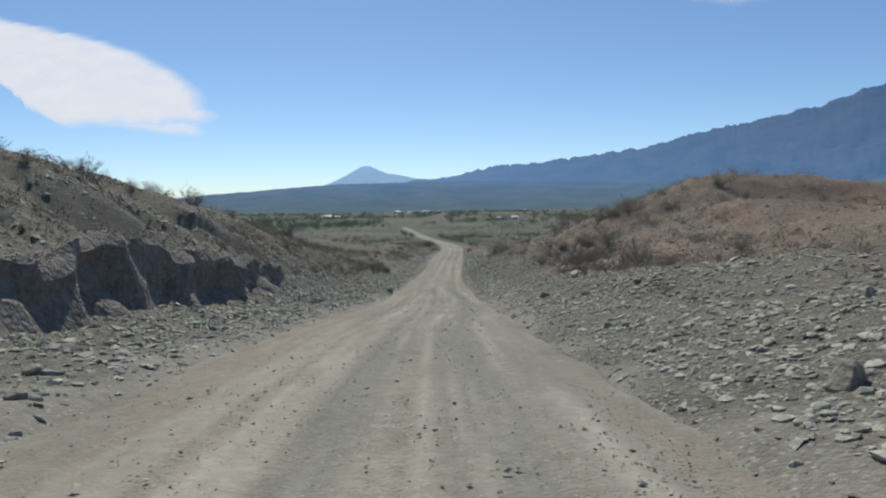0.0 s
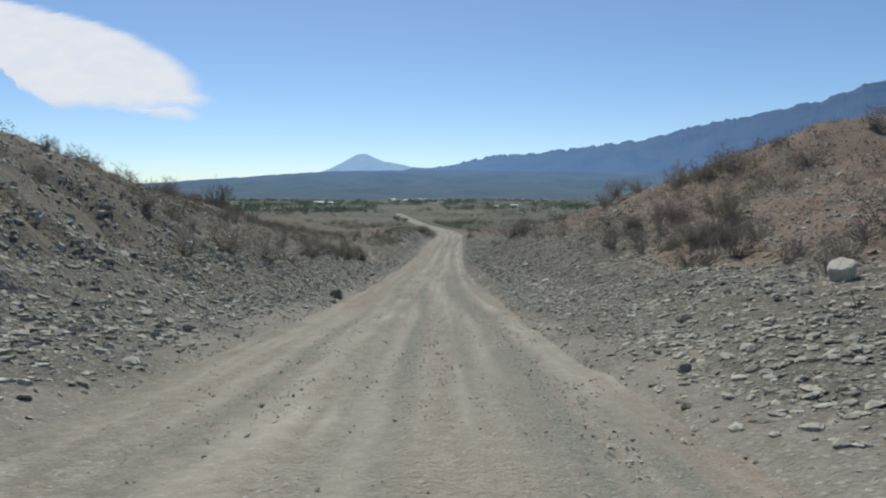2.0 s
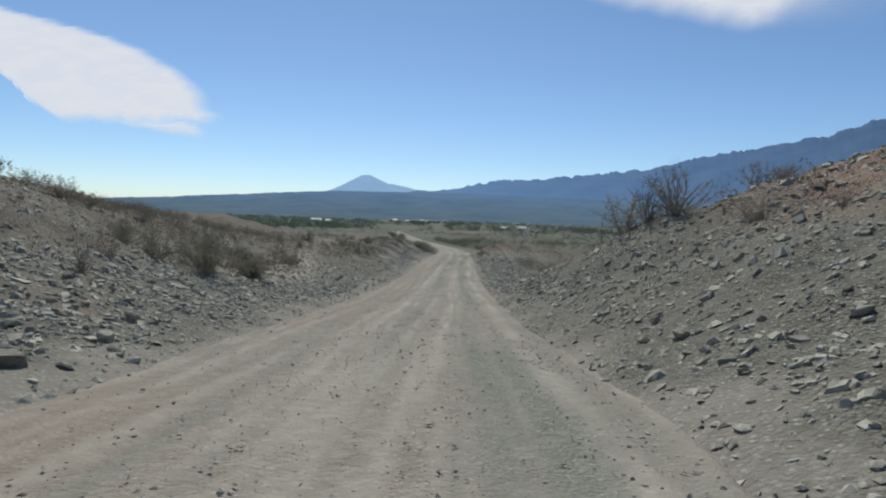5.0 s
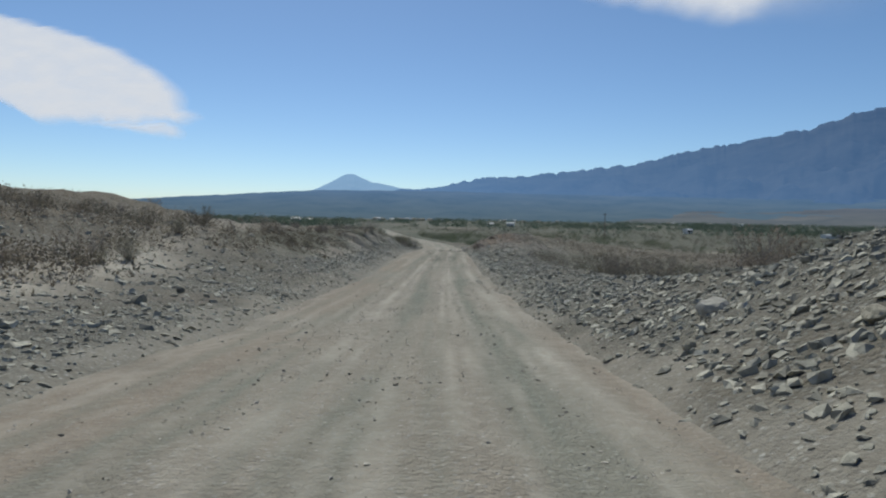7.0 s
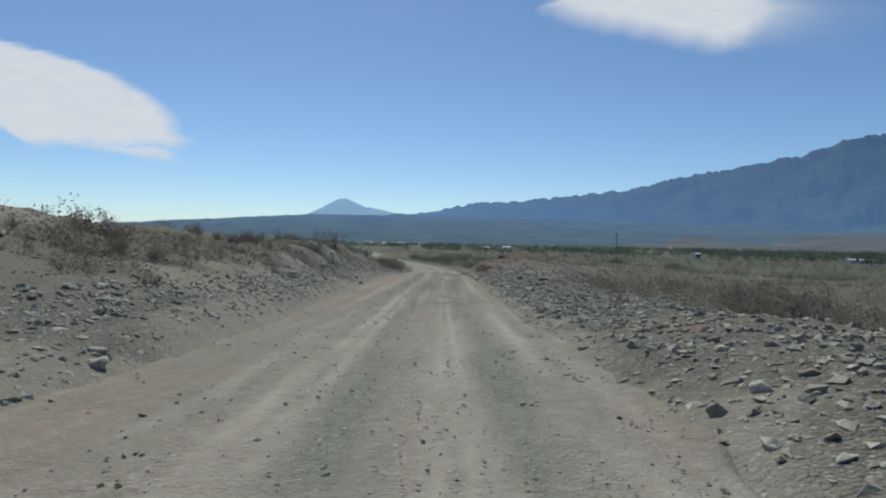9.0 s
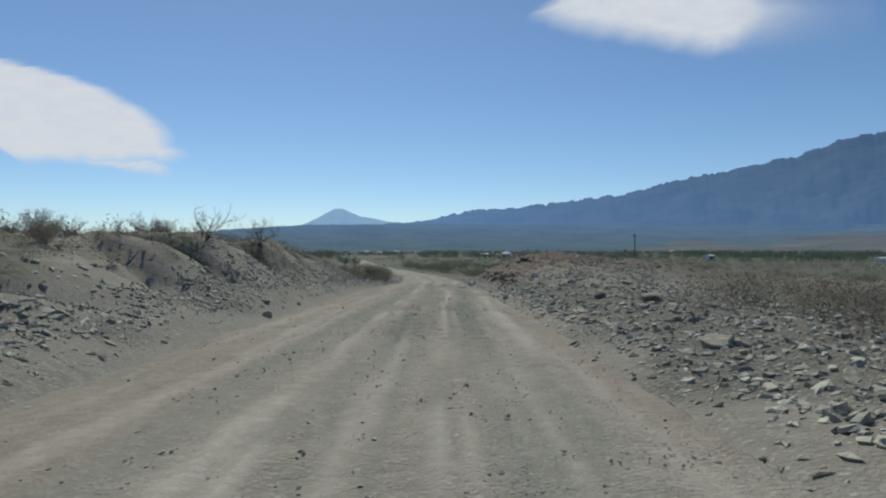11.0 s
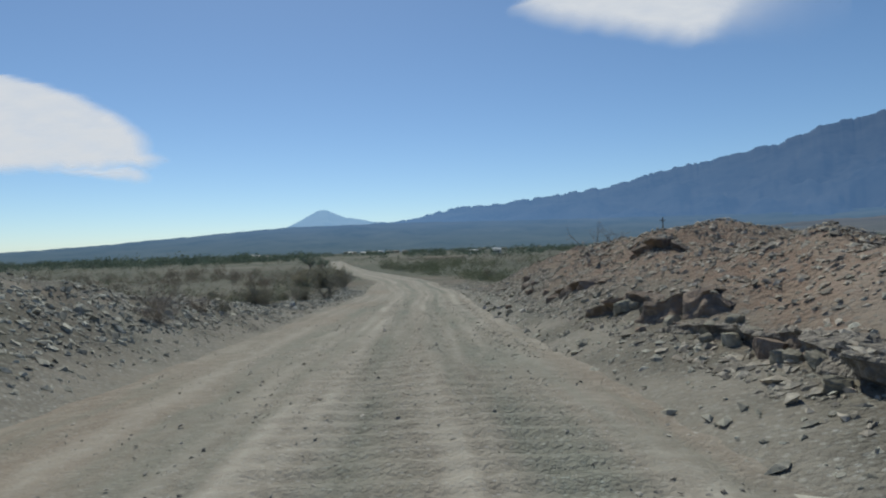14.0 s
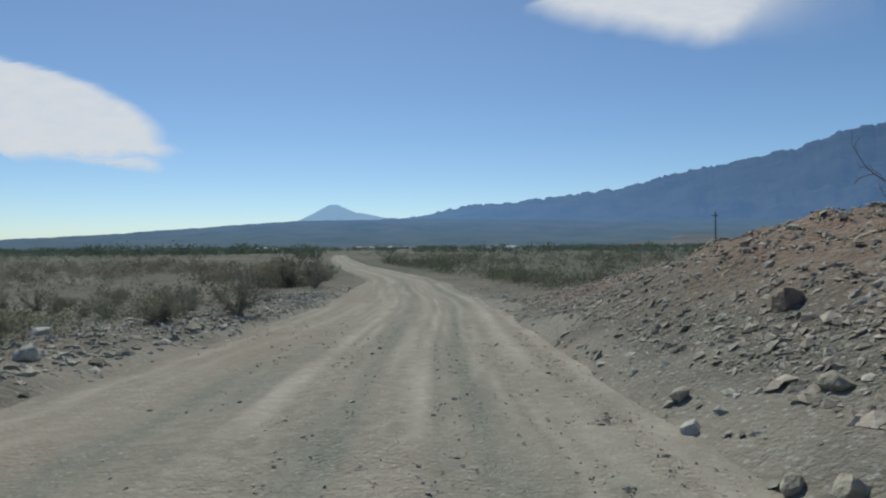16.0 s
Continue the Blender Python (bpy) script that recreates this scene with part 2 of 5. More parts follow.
# heights over the road's middle, out from its edge
left(-40, 0.15, 0.3, 0.5, 0.9, 3, 5, 7, 9, 9, 5)
left(12, 0.15, 0.25, 0.35, 0.7, 3, 6.48, 8.49, 10, 9, 5)
left(24, 0.15, 0.3, 0.4, 1.1, 3.19, 7.18, 9.18, 10.5, 9, 4)
left(31, 0.15, 0.3, 0.45, 1.4, 3.41, 7.1, 9.58, 11.01, 9.01, 4)
left(37, 0.15, 0.35, 0.7, 1.62, 3.99, 7.24, 10.08, 11.1, 9.02, 4.01)
left(44, 0.15, 0.4, 0.9, 2.12, 4.18, 7.53, 10.02, 10.6, 9.02, 3.01)
left(50, 0.2, 0.45, 1, 1.92, 4.08, 7.33, 9.26, 10.01, 8, 3)
left(60, 0.2, 0.4, 0.9, 1.77, 3.64, 6.68, 7.42, 8.9, 6.98, 2)
left(66, 0.18, 0.43, 0.9, 1.58, 2.61, 5.38, 7.49, 8.56, 6.49, 1.5)
left(72, 0.15, 0.45, 0.9, 1.4, 2.16, 5.46, 7.49, 8.24, 6.01, 1)
left(82, 0.15, 0.35, 0.6, 1, 1.89, 5.55, 7.47, 8.59, 6.02, 0.01)
left(93, 0.1, 0.3, 0.5, 0.7, 1.16, 4.14, 6.94, 8.66, 5.01, -1)
left(105, 0.2, 0.4, 0.6, 0.81, 1.18, 3.61, 6.37, 8.14, 4, -0.99)
left(120, 0.35, 0.75, 1.25, 1.71, 2.51, 3.19, 4.94, 6.27, 2.04, -0.98)
left(135, 0.35, 0.75, 1.25, 1.83, 2.51, 3.07, 5.31, 6.23, 1.35, -0.92)
left(147, .4, 1.3, 2.4, 2.55, 2.6, 2.6, 4.2, 3.19, .21, -.94)
left(156, .4, 1.4, 2.6, 2.72, 2.7, 2.7, 2.1, .93, -.2, -.97)
left(164, 0.46, 1.56, 2.28, 2.42, 1.81, 1.1, 0.42, -0.2, -0.47, -0.99)
left(172, 0.3, 0.89, 1.13, 0.69, 0.16, -0.28, -0.46, -0.57, -0.69, -0.99)
left(184, 0.1, 0.25, 0.13, -0.2, -0.41, -0.5, -0.59, -0.69, -0.8, -1)
left(230, 0, 0, -0.09, -0.2, -0.3, -0.4, -0.5, -0.5, -0.5, -1)
left(330, 0.1, 0.1, 0.1, 0.1, 0.1, 0.1, 0.1, 0, 0, 0)
right(-40, 0.2, 0.5, 1, 1.4, 1.6, 2, 2.5, 3, 4, 4)
right(14, 0.3, 0.8, 1.3, 1.7, 1.5, 1.5, 2.2, 3.19, 4.99, 5.99)
right(20, 0.3, 0.77, 1.26, 1.67, 1.58, 1.68, 2.6, 3.77, 5.75, 6.5)
right(37, 0.3, 0.7, 1.15, 1.6, 1.8, 2.19, 3.74, 5.35, 7.86, 7.92)
right(50, 0.35, 0.8, 1.35, 2.1, 2.9, 3.97, 5.43, 6.87, 9.42, 8.73)
right(62, 0.4, 0.9, 1.6, 2.41, 3.62, 5.52, 7.73, 6.92, 9.51, 8.23)
right(72, 0.4, 1.21, 2.12, 3.33, 5.08, 7.42, 11.63, 11.3, 6.61, 6.74)
right(77, 0.46, 1.36, 2.3, 3.64, 5.7, 7.7, 10.66, 11.32, 10.51, 6.45)
right(81, .55, 1.75, 2.95, 4.3, 5.78, 7.39, 10.96, 11.26, 10.87, 5.89)
right(89, .55, 1.65, 2.5, 3.5, 4.4, 5.78, 7.46, 7.93, 7, 2.98)
right(98, .4, .95, 1.2, 1.6, 1.9, 1.8, 1.4, 1.04, 0, -1)
right(109, 0.3, 0.56, 0.56, 0.41, -0, -0.59, -1.08, -1.39, -1.6, -2)
right(125, 0.2, 0.35, 0.3, -0.1, -0.7, -1.1, -1.39, -1.6, -1.8, -2)
right(142, 0.25, 0.35, 0.35, 0.13, -0.42, -1, -1.19, -1.39, -1.6, -2)
right(152, 0.3, 0.7, 0.83, 0.57, 0.02, -0.57, -0.96, -1.08, -0.89, -1.5)
right(163, 0.4, 0.99, 1.63, 1.47, 0.99, 0.42, -0.19, -0.32, -0.78, -1.19)
right(172, .4, 1.53, 2.17, 2.1, 1.6, 1.0, .4, -.2, -.66, -.99)
right(183, 0.6, 1.56, 2.05, 2.64, 2.01, 1.46, 0.52, -0.22, -0.58, -0.99)
right(192, 0.3, 0.77, 1.42, 1.4, 1.47, 0.82, 0.04, -0.38, -0.49, -1)
right(203, 0.1, 0.23, 0.34, 0.18, 0.24, 0.18, 0, -0.2, -0.4, -0.8)
right(230, -0, -0, -0.1, -0.23, -0.31, -0.22, -0.3, -0.3, -0.4, -0.6)
right(330, 0.1, 0.1, 0.1, 0.07, 0.07, 0.09, 0.1, -0, -0, 0)
left_tab, right_tab = np.array(left_rows), np.array(right_rows)


def smooth_line(rows, y):
    """A line through the rows, rounded by averaging over some metres."""
    a = np.array(rows, float)
    y = np.asarray(y, float)
    return sum(np.interp(y + d, a[:, 0], a[:, 1]) for d in (-5, -2.5, 0, 2.5, 5)) / 5


def grain(x, y, seed=0):
    """Smooth random heights, -1 to 1, one to a metre."""
    xi, yi = np.floor(x).astype(np.int64), np.floor(y).astype(np.int64)
    fx, fy = x - xi, y - yi
    fx, fy = fx * fx * (3 - 2 * fx), fy * fy * (3 - 2 * fy)

    def h(a, b):
        k = (a * 374761393 + b * 668265263 + seed * 2147483647) & 0xFFFFFFFF
        k = ((k ^ (k >> 13)) * 1274126177) & 0xFFFFFFFF
        return ((k ^ (k >> 16)) & 0xFFFF) / 32767.5 - 1
    return (h(xi, yi) * (1 - fx) + h(xi + 1, yi) * fx) * (1 - fy) + (h(xi, yi + 1) * (1 - fx) + h(xi + 1, yi + 1) * fx) * fy


def layers(x, y, size, octaves=4, seed=0):
    out, w = 0, 1.0
    for k in range(octaves):
        out = out + w * grain(x / size + 17.3 * k, y / size - 9.1 * k, seed + k)
        size, w = size / 2.1, w * 0.52
    return out


def road_x(y):
    return smooth_line(ROADLINE, y)


def road_z(y):
    return smooth_line(FALL, y)


def side_height(tab, at, y, d):
    """Heights of a side from its rows: smooth along the road, straight outward."""
    ys = tab[:, 0]
    i = np.clip(np.searchsorted(ys, y) - 1, 0, len(ys) - 2)
    f = np.clip((y - ys[i]) / (ys[i + 1] - ys[i]), 0, 1)
    f = f * f * (3 - 2 * f)
    at = np.array(at, float)
    j = np.clip(np.searchsorted(at, d) - 1, 0, len(at) - 2)
    g = np.clip((d - at[j]) / (at[j + 1] - at[j]), 0, 1)
    h = tab[:, 1:]
    lo = h[i, j] * (1 - g) + h[i, j + 1] * g
    hi = h[i + 1, j] * (1 - g) + h[i + 1, j + 1] * g
    return lo * (1 - f) + hi * f


def edge_left(y):
    """How far the road reaches to the left of its middle line."""
    return np.interp(y, [0, 60, 110, 142, 160, 185, 230], [4.2, 4.3, 4.6, 5.4, 5.3, 5.0, 4.2])


def height(x, y, rough=1.0):
    """The ground's height; under the road it lies a little lower than the road."""
    x, y = np.broadcast_arrays(np.asarray(x, float), np.asarray(y, float))
    u = x - road_x(y)
    wob = 0.35 * grain(y / 3.1, u * 0 + 4.0, 5) + 0.6 * grain(y / 9.0, u * 0 + 1.0, 6)
    dl, dr = np.maximum(-u + wob * np.clip((-u - 4) / 4, 0, 1), 0), np.maximum(u + wob * np.clip((u - 3) / 4, 0, 1), 0)
    dl = dl - (edge_left(y) - 4.1) * np.clip((11 + u) / 6, 0, 1) * (dl > 0)
    dl = np.maximum(dl, 0)
    h = np.where(u < 0, side_height(left_tab, LEFT_AT, y, dl), side_height(right_tab, RIGHT_AT, y, dr))
    fade = np.clip((np.where(u < 0, -u - edge_left(y) + 0.4, u - 2.2)) / 3.0, 0, 1) * rough
    big = np.clip(h / 3, 0.15, 1.4)
    near = np.clip(1.5 - y / 260, 0.25, 1)
    rill = np.maximum(0, 1 - np.abs(grain(y / 1.8 + 0.5 * grain(u / 2.0, y / 3.0, 31), u / 9.0, 33)) * 2.4)
    steep = np.exp(-((-u - 12.0 - 3.5 * np.clip((42 - y) / 8, 0, 1)) / 2.8) ** 2) * 1.3 * np.clip((60 - y) / 12, 0, 1) + 1.35 * np.exp(-((-u - 7.6) / 1.9) ** 2) * np.exp(-((y - 149) / 16) ** 2)
    z = h + fade * (0.28 * big * layers(x, y, 6.0, 3, 11) * near + (0.08 + 0.09 * np.clip(h, 0, 1)) * layers(x, y, 1.3, 3, 21)) - fade * 0.95 * rill * steep
    z = z + fade * np.clip(u / 3 - 0.9, 0, 1) * np.exp(-((y - 176) / 14) ** 4) * (0.22 * layers(x, y, 1.9, 3, 23) + 0.18 * np.abs(grain(x / 0.8, y / 1.5, 25)) + 0.3 * np.clip(4 * grain(x / 1.3 + 0.3 * y, y / 3.6, 27), -0.5, 0.5))
    far = np.clip((y - 240) / 200, 0, 1)
    z = z + far * 0.7 * layers(x, y, 60.0, 2, 41) * np.clip(np.abs(u) / 20 - 0.3, 0, 1)
    z = z - 0.12 * np.clip(1 - np.where(u < 0, -u - edge_left(y) + 0.5, u - 1.9) / 0.5, 0, 1)
    return z + road_z(y)
# terrain end


# ---- building helpers ----
def mesh_object(name, verts, faces, mat, parent=None, smooth=False, shares=None):
    me = bpy.data.meshes.new(name)
    verts, faces = np.asarray(verts, np.float32), np.asarray(faces, np.int32)
    me.vertices.add(len(verts))
    me.vertices.foreach_set("co", verts.ravel())
    k = faces.shape[1]
    me.loops.add(faces.size)
    me.loops.foreach_set("vertex_index", faces.ravel())
    me.polygons.add(len(faces))
    me.polygons.foreach_set("loop_start", np.arange(0, faces.size, k, dtype=np.int32))
    me.update(calc_edges=True)
    me.polygons.foreach_set("use_smooth", np.full(len(faces), smooth))
    me.materials.append(mat)
    for key, values in (shares or {}).items():
        me.attributes.new(key, "FLOAT", "POINT").data.foreach_set("value", np.asarray(values, np.float32).ravel())
    me.validate()
    ob = new(name, me)
    ob.parent = parent
    return ob


def part(name, bm, mat, parent, label=""):
    me = bpy.data.meshes.new(name)
    bm.to_mesh(me)
    bm.free()
    me.materials.append(mat)
    ob = new(name, me)
    ob.parent = parent
    if label:
        ob["label"] = label
    return ob


def box(bm, size, centre, turn=0.0):
    m = Matrix.Translation(centre) @ Matrix.Rotation(turn, 4, "Z") @ Matrix.Diagonal((*size, 1))
    bmesh.ops.create_cube(bm, size=1, matrix=m)


def grid_faces(rows, cols):
    i = np.arange((rows - 1) * (cols - 1))
    a = (i // (cols - 1)) * cols + i % (cols - 1)
    return np.stack([a, a + 1, a + cols + 1, a + cols], 1)


def steps(points):
    """Grid lines: rows of (start, spacing), up to the last start."""
    out = []
    for (a, d), (b, _) in zip(points, points[1:]):
        out.append(np.linspace(a, b, max(1, round((b - a) / d)), endpoint=False))
    return np.concatenate(out + [[points[-1][0]]])


def smoothstep(lo, hi, v):
    f = np.clip((v - lo) / (hi - lo), 0, 1)
    return f * f * (3 - 2 * f)


# ---- ground: one sheet to the horizon ----
U = steps([(-4600, 260), (-1500, 70), (-500, 22), (-160, 6), (-60, 1.6), (-26, 0.7), (-16, 0.33), (14, 0.55), (30, 1.5), (70, 6), (180, 22), (500, 70), (1500, 260), (4600, 0)])
V = steps([(-70, 4), (-12, 0.6), (4, 0.42), (120, 0.42), (205, 0.8), (260, 2), (420, 8), (800, 40), (1600, 150), (4600, 0)])
uu, vv = np.meshgrid(U, V)
spread = np.clip(1 - np.abs(uu) / 400, 0, 1)
xx = uu + road_x(vv) * spread
zz = height(xx, vv)
off = np.where(uu < 0, -uu - edge_left(vv), uu - 2.4)
patchy = layers(xx, vv, 5.0, 4, 51)
gravel = smoothstep(9, 2.5, off + 2.2 * patchy) * smoothstep(235, 190, vv)
gravel = np.maximum(gravel, 0.65 * smoothstep(0.0, 0.8, layers(xx, vv, 9.0, 3, 57)) * smoothstep(220, 150, vv) * smoothstep(40, 14, np.abs(uu)))
red = smoothstep(-0.3, 0.6, layers(xx, vv, 13.0, 3, 61) + np.where(uu > 0, 0.35, -0.45)) * smoothstep(4, 9, off) * smoothstep(230, 190, vv)
red = np.maximum(red, smoothstep(154, 162, vv) * smoothstep(202, 192, vv) * 0.85 * smoothstep(0.4, 2.4, off + 1.0 * patchy) * (uu > 0))
red = np.maximum(red, 0.8 * smoothstep(30, 48, vv) * smoothstep(96, 88, vv) * smoothstep(7.5, 12, off + 2.5 * patchy) * (uu > 0))
red = red * (1 - 0.85 * smoothstep(90, 100, vv) * smoothstep(156, 148, vv)) * (1 - smoothstep(92, 104, vv) * smoothstep(7, 11, uu))
gravel = gravel * (1 - 0.5 * smoothstep(0.0, 0.7, layers(xx, vv, 4.0, 3, 65)) * smoothstep(60, 95, vv))
gravel = gravel * (1 - 0.9 * smoothstep(154, 162, vv) * smoothstep(0.6, 2.6, off + 1.2 * patchy) * (uu > 0))
red = np.maximum(red, smoothstep(0.5, 2.0, off) * smoothstep(3.0, 2.0, off) * smoothstep(0.1, 0.7, layers(xx, vv, 7.0, 2, 63)) * 0.7)
bare = np.exp(-((uu + 10.8 + 0.13 * (vv - 98)) / 2.1) ** 2 - ((vv - 101) / 13.0) ** 2) * 1.5 * smoothstep(-0.9, 0.1, patchy)
bare = np.clip(np.maximum(bare, 0.6 * smoothstep(0.55, 0.95, layers(xx, vv, 16.0, 3, 71)) * smoothstep(95, 130, vv) * smoothstep(4, 9, off)), 0, 1)
bare = np.maximum(bare, 0.4 * smoothstep(0.7, -0.1, off + 0.8 * layers(xx, vv, 1.6, 3, 75)) * smoothstep(240, 200, vv))
bare = np.maximum(bare, 0.9 * np.exp(-((vv - 374 - 0.1 * xx) / 7.0) ** 4) * smoothstep(-95, -80, xx) * smoothstep(-33, -40, xx))
tongue = layers((vv + 0.9 * uu) / 1.6, uu / 5.0, 1.0, 3, 67)
bank = smoothstep(112, 124, vv) * smoothstep(168, 160, vv)
# dark tongues on the left bank: withered grass, plus shade painted as dark soil
grass_shade = smoothstep(7.3, 8.3, -uu + 2.4 * tongue) * smoothstep(13, 11, -uu) * bank
gravel = np.maximum(gravel, 0.75 * smoothstep(11.5, 14, -uu + 1.5 * patchy) * smoothstep(20, 17, -uu) * smoothstep(56, 42, vv))
gravel = gravel * (1 - 0.9 * smoothstep(5.8, 7.0, -uu - edge_left(vv) + 4.1 + 0.8 * patchy) * smoothstep(112, 124, vv) * smoothstep(170, 160, vv) * (uu < 0))
bare = np.maximum(bare, 0.45 * bank * smoothstep(5.6, 6.6, -uu + 0.8 * patchy) * smoothstep(12, 10, -uu))
bare = np.maximum(bare, 0.5 * smoothstep(143, 149, vv) * smoothstep(164, 158, vv) * smoothstep(2.2, 3.4, off + 1.2 * patchy) * smoothstep(12, 8, off) * (uu > 0))
GROUND = mixed("ground", SOIL, ("red", RED), ("gravel", GRAVEL), ("bare", DUST), ("scrubby", SCRUBSOIL))
scrubby = smoothstep(200, 250, vv + 20 * patchy) * smoothstep(-1.0, -0.1, layers(xx, vv, 45.0, 3, 73))
scrubby = np.maximum(scrubby, 0.7 * smoothstep(9, 14, -uu + 3 * patchy) * smoothstep(160, 172, vv))
drift = 22 * layers(xx, vv, 45.0, 3, 79)
scrubby = np.maximum(scrubby, smoothstep(45, 70, np.abs(uu) + 6 * patchy + drift) * smoothstep(95, 130, vv + drift))
# the bank's grass and painted shade take the scrub soil's dark tone
scrubby = np.maximum(scrubby * (1 - bank * (np.abs(uu) < 13)), 0.85 * grass_shade)
scrubby = np.maximum(scrubby, 0.75 * smoothstep(8, 12, uu + 2 * patchy) * smoothstep(94, 108, vv + 0.3 * drift) * smoothstep(160, 150, vv))
ground = mesh_object("ground", np.stack([xx, vv, zz], 2).reshape(-1, 3), grid_faces(len(V), len(U)), GROUND, smooth=True,
                     shares={"gravel": gravel, "red": red, "bare": bare, "scrubby": scrubby})
tagged(ground, "dry stony desert ground with brown soil and grey gravel", "ground", kind="structure")

# ---- road ----
RU = np.linspace(-4.5, 2.9, 55)
RV = steps([(-40, 0.8), (2, 0.25), (126, 0.08), (174, 0.22), (215, 0.4), (270, 1.2), (420, 0)])
ru, rv = np.meshgrid(RU, RV)
edge_l, edge_r = -edge_left(rv) + 0.35 * layers(rv * 0 + 3, rv, 5.0, 3, 81), 2.45 + 0.3 * layers(rv * 0 + 8, rv, 4.0, 3, 83)
wide = np.where(ru < 0, ru / -4.5, ru / 2.9)
ru2 = np.where(ru < 0, wide * edge_l, wide * edge_r) * np.interp(rv, [-50, 200, 260, 420], [1, 1, 0.8, 0.7])
rx = ru2 + road_x(rv)
weave = 0.25 * grain(rv / 14, rv * 0 + 2, 85)


def lane(at, width):
    return np.exp(-((ru2 - at - weave) / width) ** 2)


rut = lane(-0.75, 0.28) + lane(0.8, 0.28) + 0.6 * lane(-2.3, 0.35)
windrow = lane(-1.55, 0.12) + 0.8 * lane(-1.2, 0.05) + 1.2 * lane(0.12, 0.06) + 0.6 * lane(0.4, 0.05) + 0.9 * lane(1.6, 0.2) + 0.6 * np.exp(-((ru2 - edge_l * 0.93) / 0.12) ** 2) + np.exp(-((ru2 - edge_r * 0.93) / 0.18) ** 2)
board = smoothstep(128, 140, rv) * smoothstep(172, 160, rv) * np.clip(lane(-0.75, 0.75) + lane(0.8, 0.6), 0, 1) * smoothstep(-0.5, 0.4, layers(rx, rv, 3.0, 2, 87) + 0.35)
ripple = np.sin(2 * np.pi * (rv / 0.46 + 0.4 * grain(ru2 / 0.8, rv / 2.5, 89)))
ripple = np.sign(ripple) * np.abs(ripple) ** 0.7
rz = road_z(rv) + 0.06 * (1 - (np.abs(ru2) / 4) ** 2) - 0.025 * rut + 0.022 * windrow + 0.03 * board * ripple
rz = rz + 0.02 * layers(rx, rv, 0.8, 3, 91) + 0.02 * layers(rx, rv, 4.0, 2, 93) - 0.16 * smoothstep(0.93, 1.0, wide)
worn = np.clip(1.2 * rut * (0.7 + 0.5 * layers(rx, rv, 3.0, 3, 95)) + 0.9 * lane(1.25, 0.4) * smoothstep(-0.2, 0.5, layers(rx, rv, 8.0, 2, 97)), 0, 1)
streak = layers((ru2 - weave) / 0.3, rv / 13.0, 1.0, 4, 98) + 0.45 * layers((ru2 - weave) / 0.09, rv / 7.0, 1.0, 2, 96)
worn = np.maximum(worn, 0.95 * lane(1.5, 0.2) * smoothstep(48, 25, rv) * (0.75 + 0.3 * layers(rx, rv, 1.5, 2, 92)))
dust = np.clip(0.95 * windrow * (0.5 + 0.8 * layers(rx, rv, 3.0, 3, 99)) + 0.5 * smoothstep(0.2, 0.9, streak), 0, 1)
worn = np.clip(0.7 * worn + 0.5 * smoothstep(-0.1, -0.8, streak), 0, 1)
ochre = 0.75 * smoothstep(-0.5, 0.6, layers(rx, rv, 6.0, 3, 94) + 0.2) * np.clip(smoothstep(-1.7, -3.0, ru2) + smoothstep(1.5, 2.2, ru2), 0, 1) * smoothstep(230, 190, rv)
loose = smoothstep(0.8, 0.99, wide + 0.16 * layers(rx, rv, 0.9, 3, 100)) * 0.35
road = mesh_object("road", np.stack([rx, rv, rz], 2).reshape(-1, 3), grid_faces(len(RV), len(RU)), mixed("road_surface", ROAD, ("ochre", OCHRE), ("worn", TRACK), ("dust", DUST), ("verge", GRAVEL)), smooth=True, shares={"ochre": ochre, "worn": worn, "dust": dust, "verge": loose})
tagged(road, "unpaved tan gravel road with wheel ruts and washboard ripples", "road", kind="structure")


# ---- far land ----
def range_of_hills(name, label, mat, outline, near_r, crest_r, rugged, seed, foot=-24.0, lift=1.25, columns=500):
    """A range by its skyline: degrees right of the road's heading, degrees above the eye."""
    a = np.array(outline)
    az = np.linspace(a[0, 0], a[-1, 0], columns)
    el = np.interp(az, a[:, 0], a[:, 1])
    t = np.linspace(0, 1.25, 34)
    A, T = np.meshgrid(az, t)
    r = near_r + (crest_r - near_r) * T
    cut = grain(A / 0.55, A * 0 + 3, seed) + 0.6 * grain(A / 0.21, A * 0 + 5, seed + 1)
    crest = np.interp(A, az, el) + rugged * (0.08 * layers(A, A * 0 + 1, 2.2, 4, seed) + 0.06 * np.sign(cut) * np.abs(cut) ** 0.5) * np.clip((T - 0.7) / 0.3, 0, 1)
    top = -6 + crest_r * np.tan(np.radians(crest))
    up = np.where(T <= 1, T ** lift, 1 - (T - 1) * 2.0)
    gully = layers(A * crest_r * 0.01745 + 30 * T, r, crest_r * 0.06, 4, seed + 5)
    z = foot + (top - foot) * up + gully * (top - foot) * 0.09 * np.sin(np.pi * np.clip(T, 0, 1))
    p = np.stack([-4 + r * np.sin(np.radians(A)), 86 + r * np.cos(np.radians(A)), z], 2)
    ob = mesh_object(name, p.reshape(-1, 3), grid_faces(len(t), len(az)), mat, smooth=True)
    return tagged(ob, label, "mountain", kind="structure")


